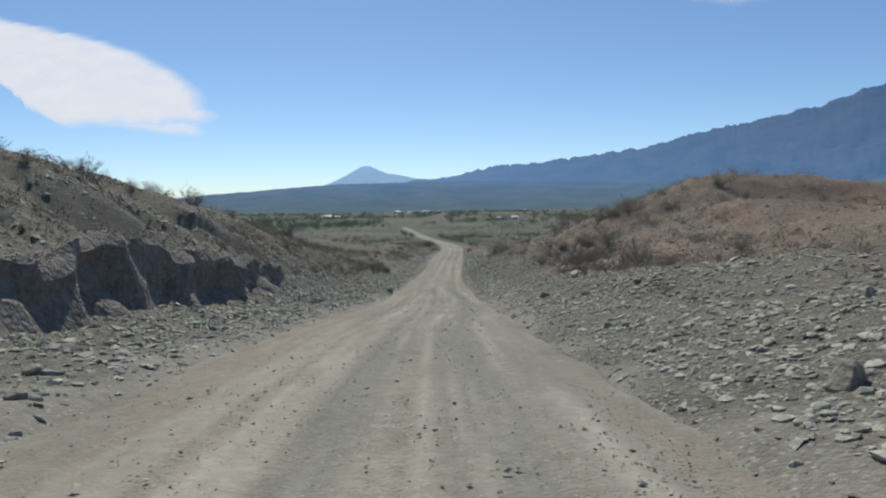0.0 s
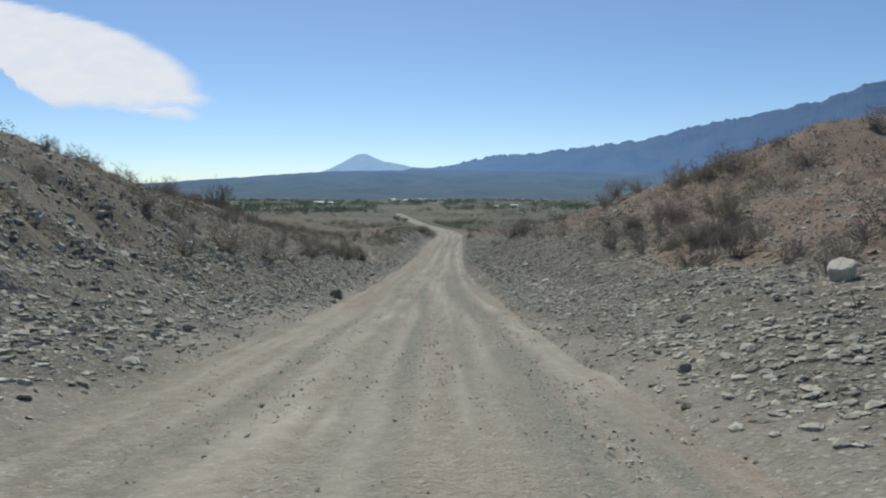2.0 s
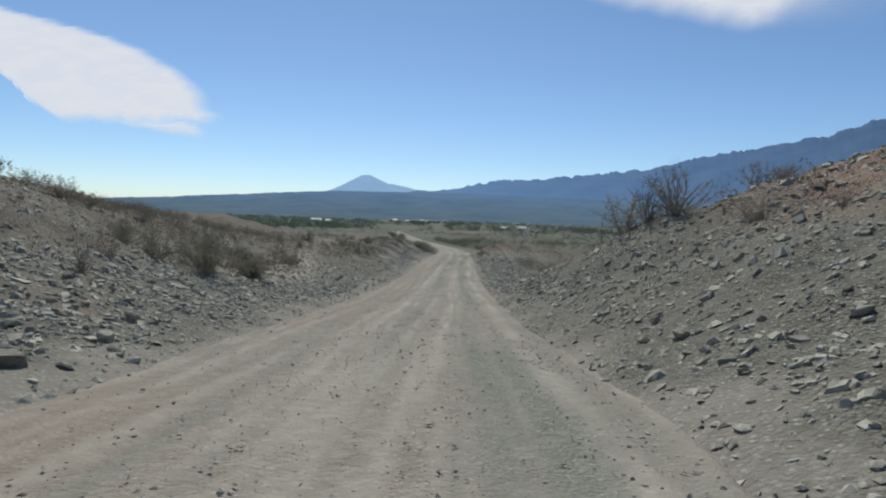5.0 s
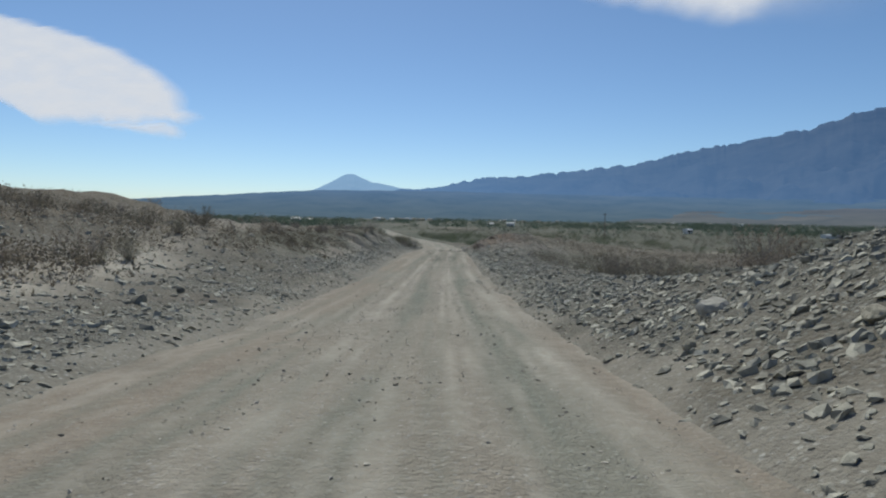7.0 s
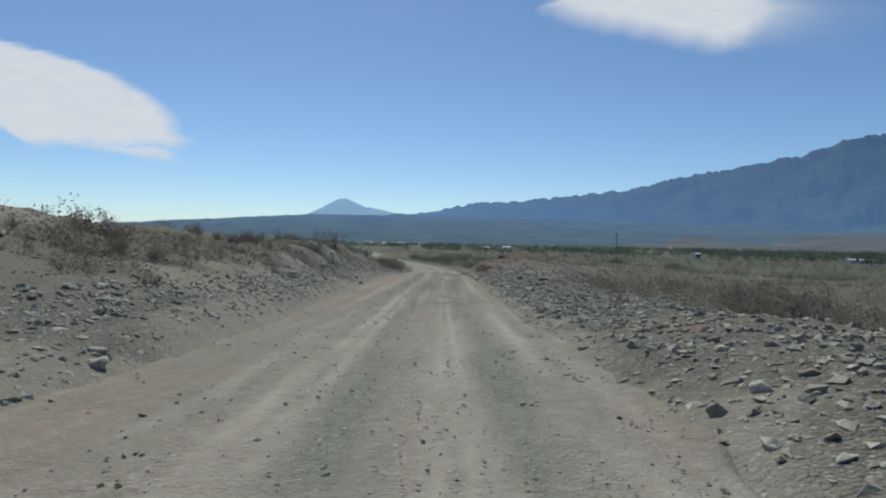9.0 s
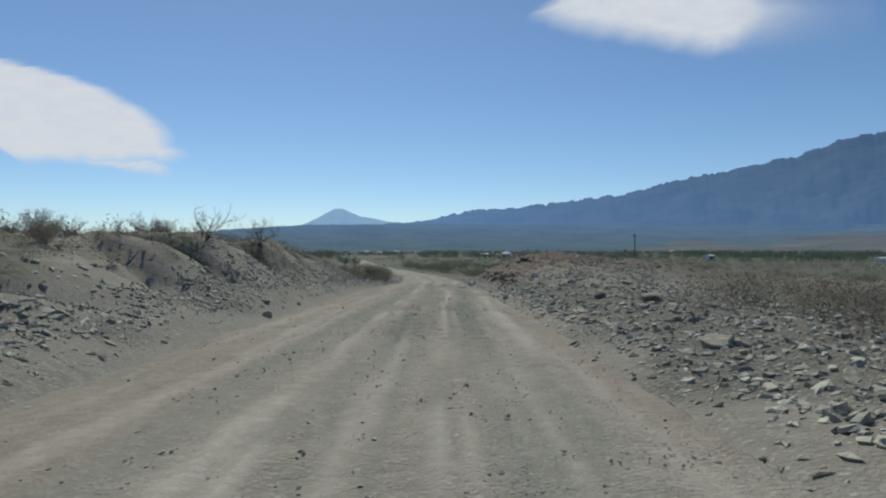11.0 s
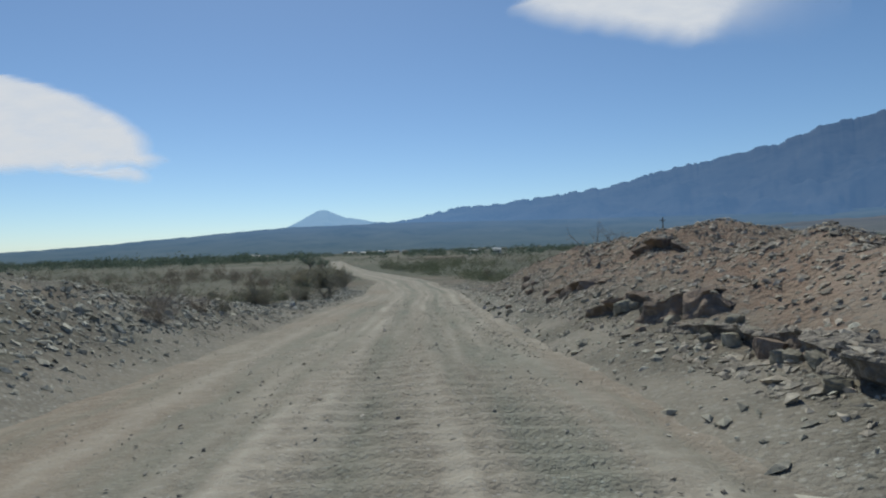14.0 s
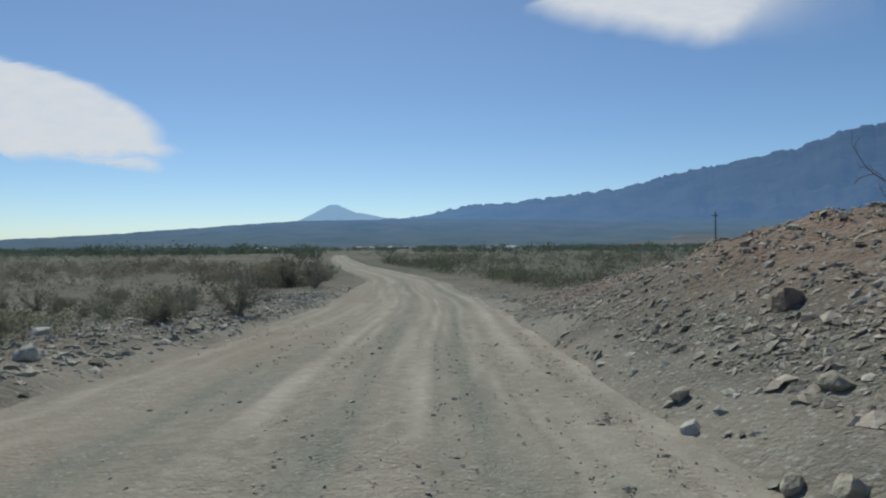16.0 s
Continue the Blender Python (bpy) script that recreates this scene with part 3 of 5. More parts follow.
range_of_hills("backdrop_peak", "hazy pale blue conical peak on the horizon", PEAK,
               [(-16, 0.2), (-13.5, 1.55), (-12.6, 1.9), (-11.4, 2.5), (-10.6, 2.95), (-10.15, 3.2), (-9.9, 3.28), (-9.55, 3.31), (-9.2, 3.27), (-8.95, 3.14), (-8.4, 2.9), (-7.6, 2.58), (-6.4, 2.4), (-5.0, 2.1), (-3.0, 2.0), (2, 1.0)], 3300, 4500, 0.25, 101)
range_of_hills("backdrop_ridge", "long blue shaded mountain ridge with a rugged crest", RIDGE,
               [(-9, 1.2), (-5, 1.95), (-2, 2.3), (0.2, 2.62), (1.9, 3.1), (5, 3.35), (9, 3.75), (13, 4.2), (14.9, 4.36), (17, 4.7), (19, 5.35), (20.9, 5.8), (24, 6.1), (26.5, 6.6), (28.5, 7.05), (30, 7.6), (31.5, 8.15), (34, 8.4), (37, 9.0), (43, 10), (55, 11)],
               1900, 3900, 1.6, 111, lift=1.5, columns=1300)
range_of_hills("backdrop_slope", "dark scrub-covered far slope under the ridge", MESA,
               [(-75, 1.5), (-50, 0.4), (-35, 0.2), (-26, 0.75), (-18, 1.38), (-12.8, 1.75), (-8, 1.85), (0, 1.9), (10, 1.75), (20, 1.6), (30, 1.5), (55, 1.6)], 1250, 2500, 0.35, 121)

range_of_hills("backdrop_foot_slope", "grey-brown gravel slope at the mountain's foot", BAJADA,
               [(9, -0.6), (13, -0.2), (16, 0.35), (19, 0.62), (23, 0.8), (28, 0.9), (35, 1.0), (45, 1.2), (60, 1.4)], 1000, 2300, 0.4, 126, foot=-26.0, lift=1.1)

# ---- clouds ----
def cloud_material():
    m = bpy.data.materials.new("cloud")
    m.use_nodes = True
    n, ln = m.node_tree.nodes, m.node_tree.links
    b, at = n["Principled BSDF"], n.new("ShaderNodeAttribute")
    at.attribute_name = "thick"
    # sunlit white painted as emission; the dark base takes little real light
    b.inputs["Base Color"].default_value = (0.10, 0.10, 0.10, 1)
    b.inputs["Roughness"].default_value, b.inputs["Specular IOR Level"].default_value = 1.0, 0.0
    b.inputs["Emission Color"].default_value, b.inputs["Emission Strength"].default_value = (0.9, 0.9, 1.0, 1), 0.78
    ln.new(at.outputs["Fac"], b.inputs["Alpha"])
    return m


CLOUD = cloud_material()


def cloud(outline, soft, label, fade=None, veil=1.0):
    """A lens cloud by its outline in slopes to the right and up, 4400 m ahead."""
    reach = 4400.0
    o = np.array(outline)
    lo, hi = o.min(0) - 0.02, o.max(0) + 0.02
    gx, gy = np.meshgrid(np.linspace(lo[0], hi[0], 150), np.linspace(lo[1], hi[1], 64))
    wx, wy = gx + 0.004 * layers(gx * 60, gy * 60, 1.6, 3, 131), gy + 0.003 * layers(gx * 60, gy * 90, 1.3, 3, 137)
    near, inside = np.full(gx.shape, 9.0), np.zeros(gx.shape, bool)
    for (x0, y0), (x1, y1) in zip(o, np.roll(o, -1, 0)):
        dx, dy = x1 - x0, y1 - y0
        f = np.clip(((wx - x0) * dx + (wy - y0) * dy) / (dx * dx + dy * dy), 0, 1)
        near = np.minimum(near, np.hypot(wx - x0 - f * dx, wy - y0 - f * dy))
        cross = ((y0 > wy) != (y1 > wy)) & (wx < dx * (wy - y0) / (dy if abs(dy) > 1e-9 else 1e-9) + x0)
        inside ^= cross
    depth = np.where(inside, near, -near)
    if fade:
        soft = soft * (1 + 5 * smoothstep(fade[0], fade[1], gx))
    thick = smoothstep(-0.5 * soft, soft, depth)
    thick = thick * (0.93 + 0.07 * layers(gx * 30, gy * 110, 1.0, 3, 139)) * veil
    if fade:
        thick = thick * (1 - 0.75 * smoothstep(fade[0], fade[1], gx))
    bulge = 160 * np.sqrt(np.clip(thick, 0, 1))
    front = np.stack([gx * reach, 86 + reach - bulge, gy * reach], 2).reshape(-1, 3)
    back = np.stack([gx * reach, 86 + reach + 0.5 * bulge + 2, gy * reach], 2).reshape(-1, 3)
    keep = (np.maximum(np.maximum(thick[:-1, :-1], thick[1:, 1:]), np.maximum(thick[:-1, 1:], thick[1:, :-1])) > 0.003).ravel()
    f = grid_faces(*gx.shape)[keep]
    # the far side only closes the shape, so it stays thin
    ob = mesh_object("backdrop_cloud", np.concatenate([front, back]), np.concatenate([f, f[:, ::-1] + len(front)]), CLOUD, smooth=True,
                     shares={"thick": np.concatenate([np.clip(thick, 0, 1).ravel(), 0.15 * np.clip(thick, 0, 1).ravel()])})
    ob.visible_shadow = False
    return tagged(ob, label, "cloud", kind="structure")


def seen_slopes(points):
    """Outline points of a level view to slopes from its middle."""
    return [((x + 6 - 784) / 1120, (428 - 0.008 * (x - 784) - y) / 1120) for x, y in points]


cloud(seen_slopes([(-330, 62), (-200, 70), (-55, 99), (0, 113), (60, 126), (150, 150), (220, 182), (268, 212), (290, 240), (296, 262), (322, 276), (298, 284), (200, 289), (90, 288), (36, 288), (-15, 258), (-55, 222), (-150, 140), (-250, 90)]),
      0.011, "bright white lens-shaped cloud with a pointed end")
cloud(seen_slopes([(130, 289), (200, 287), (290, 290), (296, 302), (288, 312), (240, 306), (180, 298)]), 0.008, "thin white cloud tongue under the lens cloud", veil=0.75)
cloud(seen_slopes([(926, 28), (985, -4), (1100, -14), (1260, -18), (1420, -8), (1500, 15), (1420, 45), (1330, 62), (1275, 84), (1235, 92), (1170, 84), (1080, 68), (990, 52)]),
      0.02, "soft white lens-shaped cloud fading out at one end", fade=(0.40, 0.62))


# ---- stones ----
def lump(level, seed):
    """A broken stone: a ball with pushed and cut sides."""
    rng = np.random.default_rng(seed)
    if level == 0.5:  # a slab with six sides and uneven corners
        v = np.array([(x, y, z) for z in (-1, 1) for y in (-1, 1) for x in (-1, 1)], float) * 0.8
        v += rng.normal(0, 0.24, v.shape)
        v[4:, :2] *= rng.uniform(0.55, 0.9)
        f = np.array([(0, 2, 3), (0, 3, 1), (4, 5, 7), (4, 7, 6), (0, 1, 5), (0, 5, 4), (1, 3, 7), (1, 7, 5), (3, 2, 6), (3, 6, 7), (2, 0, 4), (2, 4, 6)])
    elif level:
        bm = bmesh.new()
        bmesh.ops.create_icosphere(bm, subdivisions=level, radius=1)
        v = np.array([x.co for x in bm.verts])
        f = np.array([[x.index for x in p.verts] for p in bm.faces])
        bm.free()
    else:  # a chip with eight sides
        v = np.array([(1, 0, 0), (0, 1, 0), (-1, 0, 0), (0, -1, 0), (0, 0, 1), (0, 0, -1)], float) * 1.15
        v[:4] += rng.normal(0, 0.25, (4, 3))
        f = np.array([(0, 1, 4), (1, 2, 4), (2, 3, 4), (3, 0, 4), (1, 0, 5), (2, 1, 5), (3, 2, 5), (0, 3, 5)])
    for _ in range(7 if level == 1 else 4 if level else 2):
        d = rng.normal(size=3)
        d /= np.linalg.norm(d)
        cut = rng.uniform(0.45, 0.8)
        over = np.maximum(v @ d - cut, 0)
        v = v - over[:, None] * d * 0.9
    v *= rng.uniform(0.9, 1.1, v.shape)
    return v * np.array([1, rng.uniform(0.6, 0.95), rng.uniform(0.28, 0.52)]), f


def scatter(name, label, mat, places, sizes, seed, level=1, sink=0.25, category="stones", lies=True):
    """Many stones in one mesh, each turned its own way, lying along the slope and sunk a little into the ground."""
    rng = np.random.default_rng(seed)
    kinds = [lump(level, seed * 50 + k) for k in range(9)]
    which, all_v, all_f, n = rng.integers(0, 9, len(places)), [], [], 0
    for k, (v, f) in enumerate(kinds):
        sel = which == k
        p, s = places[sel], sizes[sel]
        m = len(p)
        if not m:
            continue
        a, b = rng.uniform(0, 6.28, m), rng.normal(0, 0.3, m)
        ca, sa, cb, sb = np.cos(a), np.sin(a), np.cos(b), np.sin(b)
        x, y, z = v[:, 0][None], v[:, 1][None], v[:, 2][None]
        y2, z2 = y * cb[:, None] - z * sb[:, None], y * sb[:, None] + z * cb[:, None]
        w = np.stack([x * ca[:, None] - y2 * sa[:, None], x * sa[:, None] + y2 * ca[:, None], z2 + 0.42 - sink * 1.4], 2) * s[:, None, None]
        if lies:
            gx = np.clip(height(p[:, 0] + 0.3, p[:, 1]) - height(p[:, 0] - 0.3, p[:, 1]), -0.6, 0.6) / 0.6
            gy = np.clip(height(p[:, 0], p[:, 1] + 0.3) - height(p[:, 0], p[:, 1] - 0.3), -0.6, 0.6) / 0.6
            up = np.stack([-gx, -gy, np.ones(m)], 1)
            up /= np.linalg.norm(up, axis=1, keepdims=True)
            e1 = np.stack([np.ones(m), np.zeros(m), gx], 1)
            e1 /= np.linalg.norm(e1, axis=1, keepdims=True)
            e2 = np.cross(up, e1)
            w = w[..., :1] * e1[:, None] + w[..., 1:2] * e2[:, None] + w[..., 2:] * up[:, None]
        w = w + p[:, None]
        all_v.append(w.reshape(-1, 3))
        all_f.append((f[None] + n + np.arange(m)[:, None, None] * len(v)).reshape(-1, 3))
        n += m * len(v)
    ob = mesh_object(name, np.concatenate(all_v), np.concatenate(all_f), mat)
    return tagged(ob, label, category, kind="stuff")


def on_ground(x, y):
    return np.stack([x, y, height(x, y)], 1)


def bench(x, y):
    """How far a place lies on the bare bench left of the road, 0 to 1."""
    return np.exp(-((x - road_x(y) + 10.8 + 0.13 * (y - 98)) / 2.6) ** 2 - ((y - 101) / 14.0) ** 2)


def verge(side, count, lo, hi, seed, y0=1.0, y1=215.0, power=1.6):
    """Places beside the road, thickest at its edge, in drifts."""
    rng = np.random.default_rng(seed)
    y = rng.uniform(y0, y1, count * 3)
    d = lo + (hi - lo) * rng.uniform(0, 1, count * 3) ** power
    d = d + (edge_left(y) - 4.1 if side < 0 else 0) * np.clip((11 - d) / 6, 0, 1)
    x = road_x(y) + (-d if side < 0 else d)
    keep = rng.uniform(-1.5, 0.7, len(y)) < layers(x, y, 3.5, 3, seed) + 0.2
    keep &= np.abs(height(x + 0.35, y) - height(x - 0.35, y)) < 0.6
    if side < 0:
        keep &= bench(x, y) < rng.uniform(0.25, 1.2, len(y))
    if side < 0:  # few stones hold on the face of the left bank
        keep &= ~((y > 116) & (y < 168) & (d > 7.2) & (rng.uniform(0, 1, len(y)) < 0.7))
    x, y = x[keep][:count], y[keep][:count]
    return on_ground(x, y)


def stone_sizes(n, seed, mid, spread, top):
    return np.minimum(np.random.default_rng(seed).lognormal(math.log(mid), spread, n), top)


for side, lo, seed in ((-1, 4.0, 201), (1, 2.45, 211)):
    p = verge(side, 7000, lo, 10.0, seed, 1.0, 205, power=1.2)
    size = stone_sizes(len(p), seed, 0.05, 0.48, 0.19) * (np.where(p[:, 1] > 152, 0.62, 1.0) if side > 0 else 1.0)
    scatter("verge_stones", "loose grey broken stones along the road's edge", STONE, p, size, seed)
    p = verge(side, 18000, lo - 0.4, 10.0, seed + 1, power=1.3)
    scatter("verge_pebbles", "small grey pebbles strewn over the verge", STONE, p, stone_sizes(len(p), seed + 1, 0.036, 0.5, 0.09), seed + 1, level=0, sink=0.2)
    p = verge(side, 6000, 9.5, 30.0, seed + 2, 5, 205, 1.3)
    scatter("slope_stones", "brown and grey stones lying on the dry slope", STONE, p, stone_sizes(len(p), seed + 2, 0.085, 0.5, 0.3), seed + 2, level=0)
    p = verge(side, 8500, 9.0, 34.0, seed + 5, 12, 98, 1.15)
    scatter("hill_stones", "small grey and brown stones strewn over the hill", STONE, p, stone_sizes(len(p), seed + 5, 0.062, 0.45, 0.18), seed + 5, level=0)
    if side < 0:
        p = verge(side, 5500, 8.8, 21.0, seed + 6, 4, 52, 1.0)
        scatter("crest_stones", "pale grey stones strewn below the hill's crest", STONE, p, stone_sizes(len(p), seed + 6, 0.08, 0.5, 0.26), seed + 6, level=0)
    if side > 0:
        p = verge(side, 5000, 9.0, 26.0, seed + 7, 34, 92, 1.0)
        scatter("hillside_stones", "brown and grey stones strewn over the reddish hillside", REDSTONE, p, stone_sizes(len(p), seed + 7, 0.085, 0.5, 0.28), seed + 7, level=0)
        p = verge(side, 27000, lo + 0.5, 12.0, seed + 4, 153, 198, 1.0)
        scatter("hill_rubble", "reddish and grey rubble on the stony hill", REDSTONE, p, stone_sizes(len(p), seed + 4, 0.041, 0.5, 0.11), seed + 4, level=0)
        p = verge(side, 2000, lo + 0.5, 11.0, seed + 8, 156, 196, 1.0)
        scatter("hill_cobbles", "broken grey cobbles on the reddish hill", REDSTONE, p, stone_sizes(len(p), seed + 8, 0.056, 0.4, 0.12), seed + 8)
    p = verge(side, 20000 if side > 0 else 15000, lo + 0.4, 9.0 if side > 0 else 11.0, seed + 3, 4, 56 if side > 0 else 96, 1.0)
    scatter("rubble", "thick grey rubble heaped beside the road", STONE, p, stone_sizes(len(p), seed + 3, 0.048 if side > 0 else 0.055, 0.48, 0.14 if side > 0 else 0.18), seed + 3, level=1 if side > 0 else 0.5)

for side, count, y0, y1, lo, hi, seed in ((1, 11000, 52, 97, 3.2, 15.0, 241), (-1, 8500, 58, 120, 5.2, 25.0, 242), (-1, 5000, 24, 60, 5.5, 15.0, 243), (1, 4600, 96, 152, 3.0, 9.0, 244), (1, 3200, 82, 106, 2.7, 8.0, 247), (1, 6000, 48, 94, 13.0, 48.0, 245), (-1, 3000, 114, 172, 4.9, 9.0, 246),
                                            (-1, 2200, 124, 168, 4.3, 6.0, 248), (1, 4500, 120, 158, 2.8, 13.0, 249), (-1, 2200, 164, 206, 4.2, 6.8, 250)):
    p = verge(side, count, lo, hi, seed, y0, y1, 1.15)
    scatter("slope_slabs", "flat pale grey stone slabs littering the slope", STONE, p, stone_sizes(len(p), seed, 0.045 if seed in (246, 248) else 0.058, 0.5, 0.12 if seed in (244, 246, 247, 248, 249) else 0.18), seed, level=0.5, sink=0.22)

rng = np.random.default_rng(221)
py = rng.uniform(2, 190, 44000)
pu = np.concatenate([rng.normal(-1.6, 0.5, 8000), rng.normal(0.05, 0.3, 6000), rng.normal(1.55, 0.3, 13000), rng.uniform(-4.4, 2.6, 17000)])
pu = np.clip(pu, -4.2, 2.4)
pz = road_z(py) + 0.06 * (1 - (np.abs(pu) / 4) ** 2)
scatter("road_pebbles", "loose pebbles lying on the gravel road", ROADSTONE, np.stack([pu + road_x(py), py, pz], 1), stone_sizes(44000, 221, 0.012, 0.45, 0.04), 221, level=0, sink=0.15, lies=False)


# ---- boulders ----
def boulder(x, y, size, label, mat=None, flat=0.7, seed=1, block=False):
    bm = bmesh.new()
    if block:
        bmesh.ops.create_cube(bm, size=1.7)
        bmesh.ops.subdivide_edges(bm, edges=bm.edges[:], cuts=5, use_grid_fill=True)
    else:
        bmesh.ops.create_icosphere(bm, subdivisions=3, radius=1)
    r = random.Random(seed)
    for _ in range(9):
        d = Vector((r.gauss(0, 1), r.gauss(0, 1), r.gauss(0, 1))).normalized()
        cut = r.uniform(0.7, 1.0) if block else r.uniform(0.5, 0.8)
        for v in bm.verts:
            over = v.co.dot(d) - cut
            if over > 0:
                v.co -= d * over * 0.95
    for v in bm.verts:
        v.co *= 1 + 0.09 * noise.noise(v.co * 2.3 + Vector((seed, 0, 0))) + 0.04 * noise.noise(v.co * 6)
        v.co = Vector((v.co.x, v.co.y * 0.85, v.co.z * flat)) * size
    ob = part("boulder", bm, mat or BOULDER, None)
    ob.matrix_world = pose(x, y, float(height(x, y)) + size * flat * 0.3, r.uniform(-12, 12), r.uniform(-12, 12), r.uniform(0, 360))
    return tagged(ob, label, "boulder", "roadside boulders")


for x, y, size, label, mat, flat in (
        (3.3, 5.7, 0.22, "rounded grey boulder at the road's edge", None, 0.85), (2.9, 25.5, 0.29, "dark angular boulder on loose stones", None, 0.8),
        (5.9, 36.7, 0.34, "pale standing boulder above the verge", PALEROCK, 1.0), (-7.2, 28.5, 0.24, "grey boulder below the bank", None, 0.8),
        (-6.3, 47.4, 0.16, "small dark boulder beside the road", None, 0.8),
        (-15.6, 62.6, 0.4, "brown boulder on the dry slope", None, 0.8), (-8.0, 67.4, 0.28, "flat grey boulder on loose stones", None, 0.5),
        (-8.2, 69.6, 0.15, "small dark boulder on loose stones", None, 0.9), (1.6, 51.6, 0.2, "flat pale stone slab on the verge", PALEROCK, 0.4),
        (-8.7, 112.6, 0.15, "small pale boulder by the road", PALEROCK, 0.8), (-1.2, 110.9, 0.13, "small whitish boulder on gravel", PALEROCK, 0.8),
        (-1.8, 110.5, 0.13, "small dark boulder on gravel", None, 0.7), (-2.3, 148.2, 0.16, "dark pointed boulder on the road's edge", None, 1.0),
        (-1.9, 146.3, 0.14, "light grey boulder on the verge", PALEROCK, 0.6), (0.5, 149.8, 0.2, "dark boulder on the stony verge", None, 0.7),
        (0.0, 143.0, 0.21, "large split grey boulder among stones", None, 0.75), (2.3, 148.2, 0.3, "flat grey slab of rock", None, 0.4),
        (-1.15, 165.6, 0.27, "dark rock outcrop at the hill's foot", None, 0.75), (-0.6, 166.3, 0.22, "dark cracked rock at the hill's foot", None, 0.8),
        (-1.0, 164.7, 0.2, "grey broken rock at the hill's foot", None, 0.8), (-2.3, 164.1, 0.12, "small grey boulder beside the road", None, 0.7),
        (-0.1, 156.4, 0.26, "tan rounded boulder on reddish soil", PALEROCK, 0.8), (-1.8, 177.4, 0.16, "grey boulder under the stony bank", None, 0.8),
        (-2.6, 178.6, 0.14, "small grey-green boulder on the verge", None, 0.7), (-2.8, 177.8, 0.12, "small pale boulder on the verge", PALEROCK, 0.8),
        (-10.9, 181.5, 0.2, "pale tall boulder beside the road", PALEROCK, 0.9), (-10.4, 179.6, 0.18, "flat pale slab beside the road", PALEROCK, 0.4),
        (-2.3, 199.6, 0.2, "whitish boulder by the road", PALEROCK, 0.8), (-0.6, 133.4, 0.34, "tilted dark slab on the verge", None, 0.4)):
    boulder(x, y, size, label, mat, flat, seed=int(abs(x) * 100 + y * 10))
boulder(-6.6, 49.2, 0.27, "dark square boulder beside the road", None, 0.9, seed=1152, block=True)
for x, y, size, label, mat, flat in (
        (-2.46, 172.89, 0.16, "large greenish boulder at the hill's foot", None, 0.75), (-2.78, 173.34, 0.1, "pale broken boulder at the road's edge", PALEROCK, 0.7),
        (-2.65, 173.94, 0.09, "grey angular boulder at the hill's foot", None, 0.8), (-2.17, 171.99, 0.12, "pale block of stone on loose rubble", PALEROCK, 0.7),
        (-2.74, 176.34, 0.1, "greenish boulder at the road's edge", None, 0.8), (-2.26, 174.39, 0.16, "brown split rock at the hill's foot", EARTH, 0.7),
        (-1.8, 174.44, 0.09, "small dark boulder on the reddish slope", None, 0.8), (-2.38, 175.49, 0.1, "grey broken boulder on the slope", None, 0.7)):
    boulder(x, y, size, label, mat, flat, seed=int(abs(x) * 100 + y * 10))
for x, y, size in ((-1.5, 174.95, 0.17), (-1.28, 173.1, 0.14), (-1.33, 177.15, 0.18), (-1.05, 176.7, 0.13), (-0.89, 179.8, 0.2)):
    boulder(x, y, size, "pinkish jointed rock jutting from the stony hill", EARTH, 0.85, seed=int(abs(x) * 100 + y * 10), block=True)
for x, y, size, label, mat, flat in (
        (-9.42, 141.35, 0.15, "dark rounded boulder on the road's edge", None, 0.9), (-9.62, 143.75, 0.09, "pale stone at the foot of the bank", PALEROCK, 0.6),
        (-9.55, 145.6, 0.1, "grey stone at the foot of the bank", None, 0.7), (-10.0, 143.1, 0.16, "flat brown boulder at the bank's foot", EARTH, 0.5),
        (-4.9, 6.4, 0.13, "dull grey boulder at the road's edge", None, 0.7), (2.13, 24.7, 0.15, "dark blocky boulder beside a larger one", None, 0.7),
        (2.9, 24.3, 0.17, "pale flat slab on loose stones", PALEROCK, 0.4), (-5.9, 26.3, 0.13, "grey boulder among verge stones", None, 0.7),
        (-5.6, 24.5, 0.14, "pale flat stone at the road's edge", PALEROCK, 0.35), (2.72, 36.0, 0.2, "dark broad boulder on the verge", None, 0.6),
        (1.35, 32.0, 0.12, "rounded dark boulder at the road's edge", None, 0.85), (1.9, 32.1, 0.12, "pale flat slab on the verge", PALEROCK, 0.4),
        (1.8, 43.1, 0.11, "dark round stone in rubble", None, 0.8), (1.02, 44.6, 0.1, "dark stone at the road's edge", None, 0.7),
        (2.1, 52.4, 0.27, "broad pale slab jutting from the slope", PALEROCK, 0.4), (1.15, 49.9, 0.14, "grey broken boulder under the slope", None, 0.7),
        (2.14, 59.2, 0.27, "dark rock showing through scree", None, 0.5), (2.3, 63.6, 0.25, "pale tilted boulder on the stony slope", PALEROCK, 0.6)):
    boulder(x, y, size, label, mat, flat, seed=int(abs(x) * 90 + y * 11))
